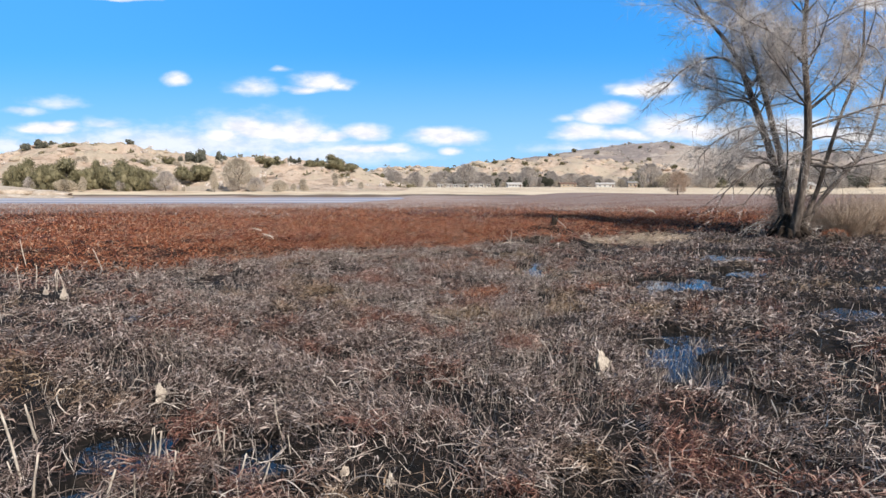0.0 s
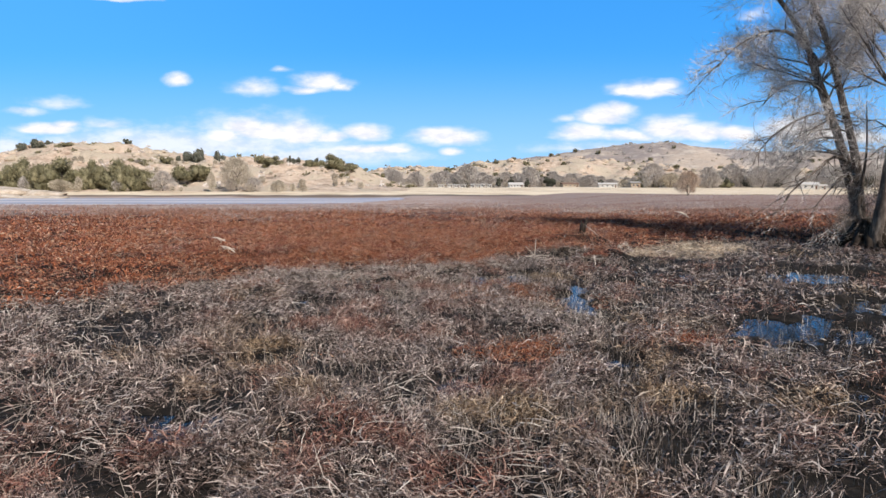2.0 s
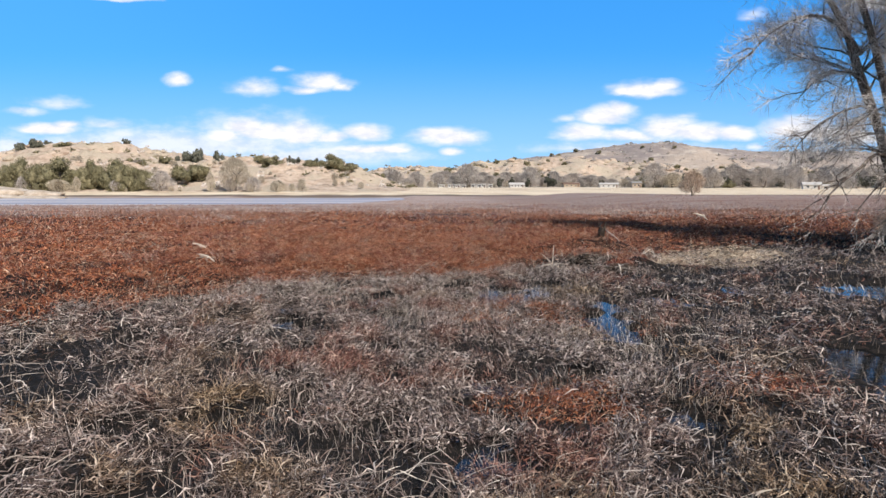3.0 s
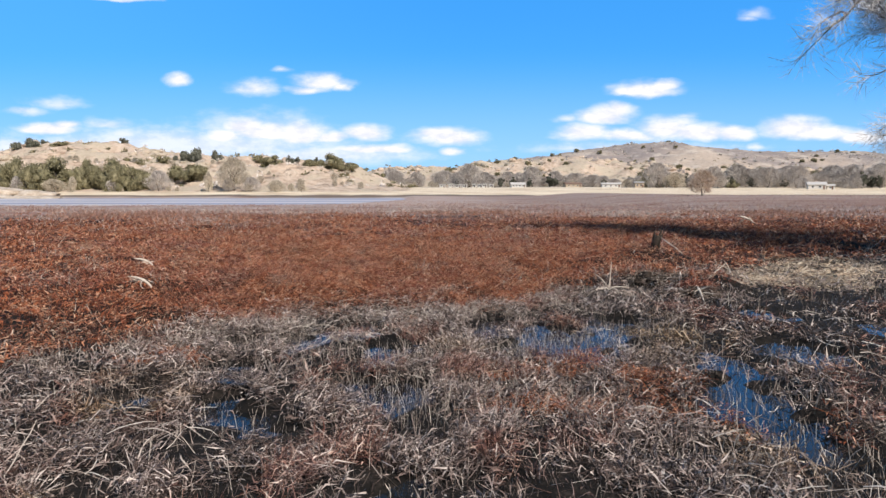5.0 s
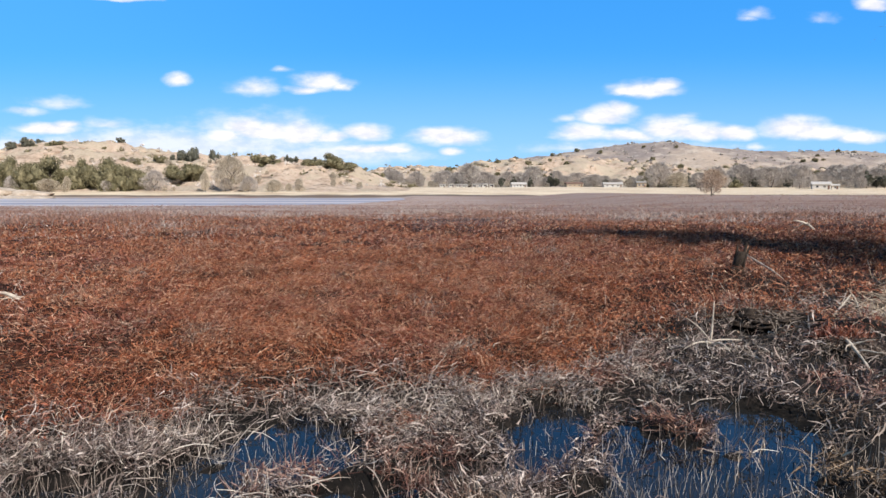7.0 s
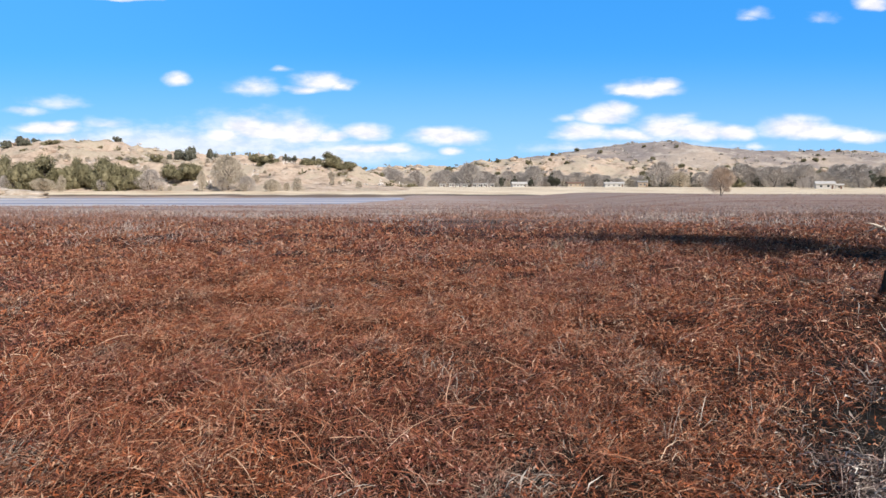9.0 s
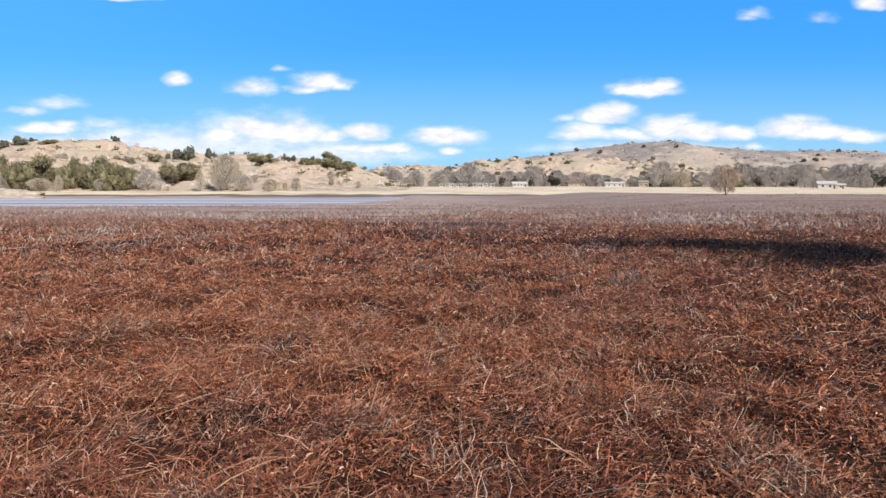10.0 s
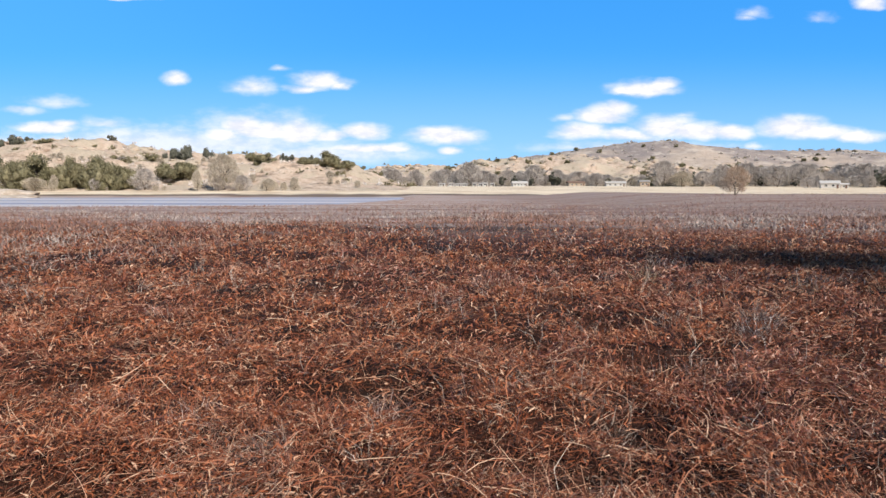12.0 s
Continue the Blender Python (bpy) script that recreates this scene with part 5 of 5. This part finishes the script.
def tree_kind(name, trunk, crown, material, label, category, group, crown_label=""):
    proto = thing(name, 0, 0, 0, label, category, group)
    part("trunk", trunk, BARK, proto)
    crown.materials.append(material)
    part("crown", crown, None, proto, crown_label)
    return proto


kinds = {
    "juniper": [tree_kind("juniper_tree", wood_mesh(6, 0.22, 6, 2.2, 200 + k), crown_mesh("crown", blob_list(20, 4.0, 6.2, 210 + k, 0.08), 6400, 0.36, 220 + k), JUNIPER, "rounded olive-green juniper on the far shore", "tree", "junipers on the far shore") for k in range(3)],
    "far_juniper": [tree_kind("juniper_tree", wood_mesh(6, 0.22, 4, 2.2, 350 + k), crown_mesh("crown", blob_list(14, 3.8, 6.0, 360 + k, 0.08), 900, 0.7, 370 + k), JUNIPER, "small dark juniper dotting a far slope", "tree", "junipers on the far slopes") for k in range(2)],
    "dark": [tree_kind("juniper_tree", wood_mesh(6, 0.22, 4, 2.2, 380 + k), crown_mesh("crown", blob_list(15, 3.8, 6.0, 390 + k, 0.04), 1700, 0.5, 395 + k), DARKPINE, "dark grey-green juniper on the granite hill", "tree", "dark junipers on the hill") for k in range(2)],
    "pine": [tree_kind("evergreen_tree", wood_mesh(9, 0.25, 5, 1.6, 230 + k), crown_mesh("crown", blob_list(14, 2.4, 9.5, 240 + k, 0.18), 1300, 0.6, 250 + k), DARKPINE, "dark upright evergreen tree in the distance", "tree", "distant evergreens") for k in range(2)],
    "grey": [tree_kind("bare_grey_tree", wood_mesh(11, 0.22, 9, 4.5, 260 + k, 0.15), twig_crown_mesh("crown", 12.0, 6.8, 3400, 270 + k, 0.0, 0.10, 1.5), GREYTWIG, "leafless grey cottonwood behind the far field", "tree", "grey trees behind the far field") for k in range(4)],
    "pale": [tree_kind("pale_willow", wood_mesh(7, 0.22, 9, 3.4, 290 + k, 0.08), twig_crown_mesh("crown", 8.5, 4.6, 6000, 300 + k, 0.03, 0.05, 0.8), PALETWIG, "rounded pale leafless willow on the far shore", "tree", "willows on the far shore") for k in range(2)],
    "shrub": [tree_kind("dry_shrub", wood_mesh(2.0, 0.07, 6, 1.2, 310 + k, 0.05), twig_crown_mesh("crown", 2.8, 1.7, 900, 320 + k, 0.02, 0.06, 0.6), PALETWIG, "low dry tan shrub on the far bank", "shrub", "dry shrubs on the far bank") for k in range(2)],
}
protos = [o for v in kinds.values() for o in v]
used = {o: False for o in protos}


def hill_z(X, Y):
    """Height of whatever land is highest at a place."""
    best = float(height(X, Y))
    for nm in ("hill_west", "hill_middle", "hill_east"):
        ob = bpy.data.objects[nm]
        ok, hit, _, _ = ob.ray_cast(Vector((X, Y, 500)), Vector((0, 0, -1)))
        if ok:
            best = max(best, hit.z)
    return best


def plant(kind, slope, Y, size, rng, sink=0.15, squash=1.0):
    """A tree of that kind in the direction of a side slope, at Y."""
    X = slope * Y
    proto = rng.choice(kinds[kind])
    m = pose(X, Y, hill_z(X, Y) - sink, 0, 0, rng.uniform(0, 360))
    if used[proto]:
        ob = copy_thing(proto, m)
    else:
        ob, used[proto] = proto, True
        ob.matrix_world = m
    ob.scale = (size * rng.uniform(0.92, 1.1), size * rng.uniform(0.92, 1.1), size * squash)
    return ob


prng = random.Random(404)
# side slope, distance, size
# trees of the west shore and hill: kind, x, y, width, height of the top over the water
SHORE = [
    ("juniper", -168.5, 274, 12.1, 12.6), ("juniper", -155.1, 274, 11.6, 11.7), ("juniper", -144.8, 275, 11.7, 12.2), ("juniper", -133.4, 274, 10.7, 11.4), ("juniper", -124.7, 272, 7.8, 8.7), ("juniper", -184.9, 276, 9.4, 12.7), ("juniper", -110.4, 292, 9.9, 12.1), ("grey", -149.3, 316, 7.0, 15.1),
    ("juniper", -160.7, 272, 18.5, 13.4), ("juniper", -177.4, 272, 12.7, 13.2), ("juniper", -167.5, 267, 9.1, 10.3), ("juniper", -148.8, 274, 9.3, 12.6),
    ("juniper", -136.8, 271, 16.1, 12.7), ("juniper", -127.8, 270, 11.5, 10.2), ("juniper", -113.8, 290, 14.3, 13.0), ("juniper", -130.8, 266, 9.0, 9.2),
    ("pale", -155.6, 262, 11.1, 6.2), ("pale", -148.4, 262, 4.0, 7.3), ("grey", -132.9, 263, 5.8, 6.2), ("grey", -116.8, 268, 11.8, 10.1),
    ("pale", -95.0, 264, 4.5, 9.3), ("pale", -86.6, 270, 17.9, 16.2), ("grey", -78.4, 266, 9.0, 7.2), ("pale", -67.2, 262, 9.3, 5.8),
    # grey at -88.5 is no real tree: it stands in for the willow's shadow
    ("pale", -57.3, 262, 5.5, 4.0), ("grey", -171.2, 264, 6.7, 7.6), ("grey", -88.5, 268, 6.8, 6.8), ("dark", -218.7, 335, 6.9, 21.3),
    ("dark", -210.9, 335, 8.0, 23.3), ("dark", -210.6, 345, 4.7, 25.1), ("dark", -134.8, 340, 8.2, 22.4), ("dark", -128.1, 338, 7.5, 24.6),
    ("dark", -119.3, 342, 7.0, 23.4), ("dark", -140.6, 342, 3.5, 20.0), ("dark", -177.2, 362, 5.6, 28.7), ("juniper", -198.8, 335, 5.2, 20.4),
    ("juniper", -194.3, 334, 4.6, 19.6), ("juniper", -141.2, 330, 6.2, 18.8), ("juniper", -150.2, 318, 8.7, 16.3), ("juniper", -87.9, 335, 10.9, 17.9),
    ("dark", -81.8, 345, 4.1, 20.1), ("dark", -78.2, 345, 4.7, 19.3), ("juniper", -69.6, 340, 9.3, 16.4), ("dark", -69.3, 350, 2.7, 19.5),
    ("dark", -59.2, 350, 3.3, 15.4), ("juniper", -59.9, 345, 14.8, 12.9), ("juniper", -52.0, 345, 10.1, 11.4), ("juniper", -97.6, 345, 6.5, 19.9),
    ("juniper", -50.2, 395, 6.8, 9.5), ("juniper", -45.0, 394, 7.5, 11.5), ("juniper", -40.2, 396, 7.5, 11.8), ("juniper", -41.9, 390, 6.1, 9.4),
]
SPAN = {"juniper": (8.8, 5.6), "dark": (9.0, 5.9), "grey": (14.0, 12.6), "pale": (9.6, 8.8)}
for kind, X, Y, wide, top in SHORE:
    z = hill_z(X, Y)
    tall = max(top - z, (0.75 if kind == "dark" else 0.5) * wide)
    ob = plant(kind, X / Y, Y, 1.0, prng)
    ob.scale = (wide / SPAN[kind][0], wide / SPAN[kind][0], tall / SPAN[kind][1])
for k in range(34):
    s = prng.uniform(-0.62, -0.10)
    plant("shrub", s, prng.uniform(262, 330), prng.uniform(0.5, 1.3), prng)
for s, Y, k in [(-0.26, 256, 1.5), (-0.235, 262, 1.2), (-0.22, 280, 1.3), (-0.17, 300, 1.4), (-0.15, 320, 1.5), (-0.57, 258, 1.0)]:
    plant("shrub", s, Y, k, prng)
# the belt of grey trees behind the far field
for k in range(74):
    s = -0.09 + 0.80 * (k + prng.uniform(-0.4, 0.4)) / 74
    Y = prng.uniform(470, 530) if s < 0.21 else prng.uniform(440, 500) if s < 0.3 else prng.uniform(380, 470)
    plant("pale" if prng.random() < 0.12 else "juniper" if prng.random() < 0.13 else "grey", s, Y, prng.uniform(0.7, 1.7), prng, squash=prng.uniform(0.62, 0.95))
for s, Y, k in [(0.085, 466, 1.0), (0.105, 464, 0.9), (0.16, 452, 1.15), (0.168, 450, 0.95), (0.34, 418, 1.3), (0.355, 420, 1.4), (0.37, 422, 1.1), (0.425, 396, 1.1), (0.44, 400, 0.95), (0.47, 402, 0.9), (0.13, 460, 0.8), (0.245, 440, 0.8), (0.52, 392, 0.8), (0.638, 372, 1.15), (0.664, 371, 1.05), (0.652, 374, 1.0), (0.70, 405, 1.0), (0.330, 405, 0.7), (0.56, 440, 0.8), (0.02, 480, 0.5)]:
    plant("pine" if k > 0.75 else "juniper", s, Y, k, prng)
for s, Y, k in [(0.535, 356, 0.5), (0.548, 360, 0.6), (0.628, 366, 0.6)]:
    plant("grey", s, Y, k, prng)
# low brush along the foot of the belt
for k in range(40):
    s = -0.08 + 0.78 * (k + prng.uniform(-0.4, 0.4)) / 40
    plant("shrub", s, prng.uniform(400, 430) if s > 0.3 else prng.uniform(472, 485), prng.uniform(0.9, 1.8), prng)
# junipers dotted over the far slopes
for k in range(46):
    s = prng.uniform(-0.05, 0.68)
    plant("far_juniper", s, prng.uniform(640, 740), prng.uniform(0.55, 1.1), prng)
for k in range(24):
    s = prng.uniform(0.15, 0.66)
    plant("far_juniper", s, prng.uniform(1150, 1560), prng.uniform(0.9, 1.7), prng)


# a model that found no place is taken away again
for proto in protos:
    if not used[proto]:
        for o in (*proto.children_recursive, proto):
            bpy.data.objects.remove(o)


def scrub(name, hill_name, count, size, material, label, seed):
    """Low brush dotted over a hill, in drifts."""
    rng, nrng = random.Random(seed), np.random.default_rng(seed)
    hill = bpy.data.objects[hill_name]
    vs = np.empty(len(hill.data.vertices) * 3, np.float32)
    hill.data.vertices.foreach_get("co", vs)
    vs = vs.reshape(-1, 3)
    vs = vs[vs[:, 2] > 2.0]
    keep = nrng.uniform(size=len(vs)) < ease(fbm(vs[:, 0], vs[:, 1], size * 14, 3, seed), -0.12, 0.2)
    vs = vs[keep]
    c = vs[nrng.integers(0, len(vs), count)] + nrng.normal(0, size, (count, 3)) * (1, 1, 0)
    per = 26
    big = np.repeat(nrng.uniform(0.4, 1.3, count) * size, per)[:, None]
    v = nrng.normal(size=(count * per, 3))
    v /= np.linalg.norm(v, axis=1)[:, None]
    v[:, 2] = np.abs(v[:, 2])
    p = np.repeat(c, per, 0) + v * big * nrng.uniform(0.3, 1, (count * per, 1)) * (1, 1, 0.7)
    q = (v + nrng.normal(0, 0.6, v.shape)) * big * 0.5
    w = nrng.normal(0, 1, v.shape) * big * 0.22
    me = bpy.data.meshes.new(name)
    fill(me, np.stack([p - w, p + w, p + q], 1).reshape(-1, 3), np.arange(count * per * 3), 3)
    me.materials.append(material)
    tagged(new(name, me), label, "scrub", kind="stuff")


scrub("olive_scrub", "hill_west", 420, 1.5, JUNIPER, "olive scrub dotted over the granite hill", 501)
scrub("dry_scrub", "hill_west", 700, 1.3, TWIG, "dry tan scrub dotted over the granite hill", 502)
scrub("olive_scrub", "hill_middle", 420, 2.4, JUNIPER, "olive scrub over the far granite ridge", 503)
scrub("grey_scrub", "hill_middle", 900, 2.6, GREYTWIG, "grey brush over the far granite ridge", 504)
scrub("dark_scrub", "hill_east", 420, 2.8, JUNIPER, "dark scrub dotted over the distant hill", 505)
scrub("grey_scrub", "hill_east", 1700, 3.8, GREYTWIG, "grey brush drifts over the distant hill", 506)

# the small tan tree that stands alone at the edge of the marsh
lone = tree_kind("tan_willow", wood_mesh(4.2, 0.11, 10, 2.2, 340, 0.04), twig_crown_mesh("crown", 5.0, 3.0, 5200, 341, 0.10, 0.028, 0.7), TANTWIG, "small rounded tan leafless willow at the marsh edge", "tree", "")
lone.matrix_world = pose(46.9, 126.7, float(height(46.9, 126.7)) - 0.1)

# ---- pale rocks on the left shore ----


def rock(x, y, r, h, seed):
    bm = bmesh.new()
    bmesh.ops.create_icosphere(bm, subdivisions=4, radius=1.0)
    for v in bm.verts:
        n = noise.fractal(v.co * 1.1 + Vector((seed, seed, 0)), 1.0, 2.0, 4)
        v.co = Vector((v.co.x * r * (1 + 0.3 * n), v.co.y * r * 0.7 * (1 + 0.3 * n), v.co.z * h * (1 + 0.3 * n)))
    for f in bm.faces:
        f.smooth = True
    me = bpy.data.meshes.new("shore_rock")
    bm.to_mesh(me)
    bm.free()
    me.materials.append(ROCKPALE)
    ob = new("shore_rock", me)
    ob.location = (x, y, float(height(x, y)) - 0.1)
    tagged(ob, "pale granite slab sloping into the lake", "rock", "pale rocks on the lake shore")


for x, y, r, h, sd in [(-180, 240, 24, 3.6, 1), (-158, 230, 13, 1.5, 2), (-140, 226, 10, 1.3, 3), (-166, 222, 12, 1.5, 4), (-205, 248, 22, 5.5, 5), (-150, 240, 9, 2.0, 6)]:
    rock(x, y, r, h, sd)

# ---- houses beyond the far field ----


def box(x0, x1, y0, y1, z0, z1):
    bm = bmesh.new()
    bmesh.ops.create_cube(bm, size=1.0)
    bmesh.ops.transform(bm, matrix=Matrix.Translation(((x0 + x1) / 2, (y0 + y1) / 2, (z0 + z1) / 2)) @ Matrix.Diagonal((x1 - x0, y1 - y0, z1 - z0, 1)), verts=bm.verts)
    return bm


def house(x, y, w, d, h, roof_h, wall_m, roof_m, turn, label, category="house", windows=3):
    ob = thing("house" if category == "house" else "trailer_home", x, y, hill_z(x, y) - 0.1, label, category, "buildings beyond the far field", turn)
    part("wall", box(-w / 2, w / 2, -d / 2, d / 2, -0.5, h), wall_m, ob)
    bm = bmesh.new()
    e = 0.45
    a = [bm.verts.new((sx * (w / 2 + e), sy * (d / 2 + e), h + 0.003)) for sx, sy in ((-1, -1), (1, -1), (1, 1), (-1, 1))]
    b = [bm.verts.new((sx * (w / 2 + e), 0, h + roof_h)) for sx in (-1, 1)]
    for f in ((a[0], a[1], b[1], b[0]), (a[2], a[3], b[0], b[1]), (a[1], a[2], b[1]), (a[3], a[0], b[0]), (a[3], a[2], a[1], a[0])):
        bm.faces.new(f)
    part("roof", bm, roof_m, ob)
    for k in range(windows):
        cx = -w / 2 + w * (k + 0.7) / (windows + 0.6)
        win = part("window", box(cx - 0.6, cx + 0.6, -d / 2 - 0.06, -d / 2 + 0.05, h * 0.36, h * 0.78), WHITE, ob, "white window frame")
        part("pane", box(cx - 0.5, cx + 0.5, -d / 2 - 0.08, -d / 2 - 0.063, h * 0.40, h * 0.74), GLASS, win)
    part("door", box(w / 2 - 1.5, w / 2 - 0.6, -d / 2 - 0.05, -d / 2 + 0.05, 0, min(2.05, h * 0.85)), BROWNROOF, ob, "brown door")


house(199.5, 352, 8.5, 7, 2.6, 1.5, WHITE, PALEROOF, -24, "white single-storey house with a pale roof", windows=2)
house(206.5, 351, 3.5, 4, 2.1, 0.8, WHITE, PALEROOF, -24, "small white outbuilding beside a house", windows=1)
for k in range(8):
    house(-1 + k * 5.0 + prng.uniform(-1.5, 1.5), 458 + prng.uniform(-4, 4), prng.uniform(2.6, 4.6), 2.6, prng.uniform(2.0, 2.7), 0.3, WHITE, PALEROOF, prng.uniform(-8, 8), "white trailer home in a row beyond the field", "trailer", 2)
house(51, 456, 10, 6, 2.0, 1.5, WHITE, PALEROOF, 4, "long white house with a pale roof", windows=4)
house(110, 432, 12, 6, 2.3, 1.1, WHITE, PALEROOF, -8, "low white house among grey trees", windows=3)
house(128, 430, 6, 5, 3.2, 1.2, TAN, ROOF, -8, "small tan house among grey trees", windows=2)
house(86, 440, 11, 6, 2.4, 1.1, TAN, BROWNROOF, 6, "low tan house with a brown roof", windows=3)
house(148, 425, 6, 5, 2.6, 1.0, WHITE, PALEROOF, -14, "small white shed behind the field", windows=1)
house(168, 418, 7, 5, 2.6, 1.2, TAN, ROOF, -14, "tan house among grey trees", windows=2)
house(262, 400, 9, 6, 3.0, 1.4, WHITE, ROOF, -30, "white house beside dark evergreens", windows=3)
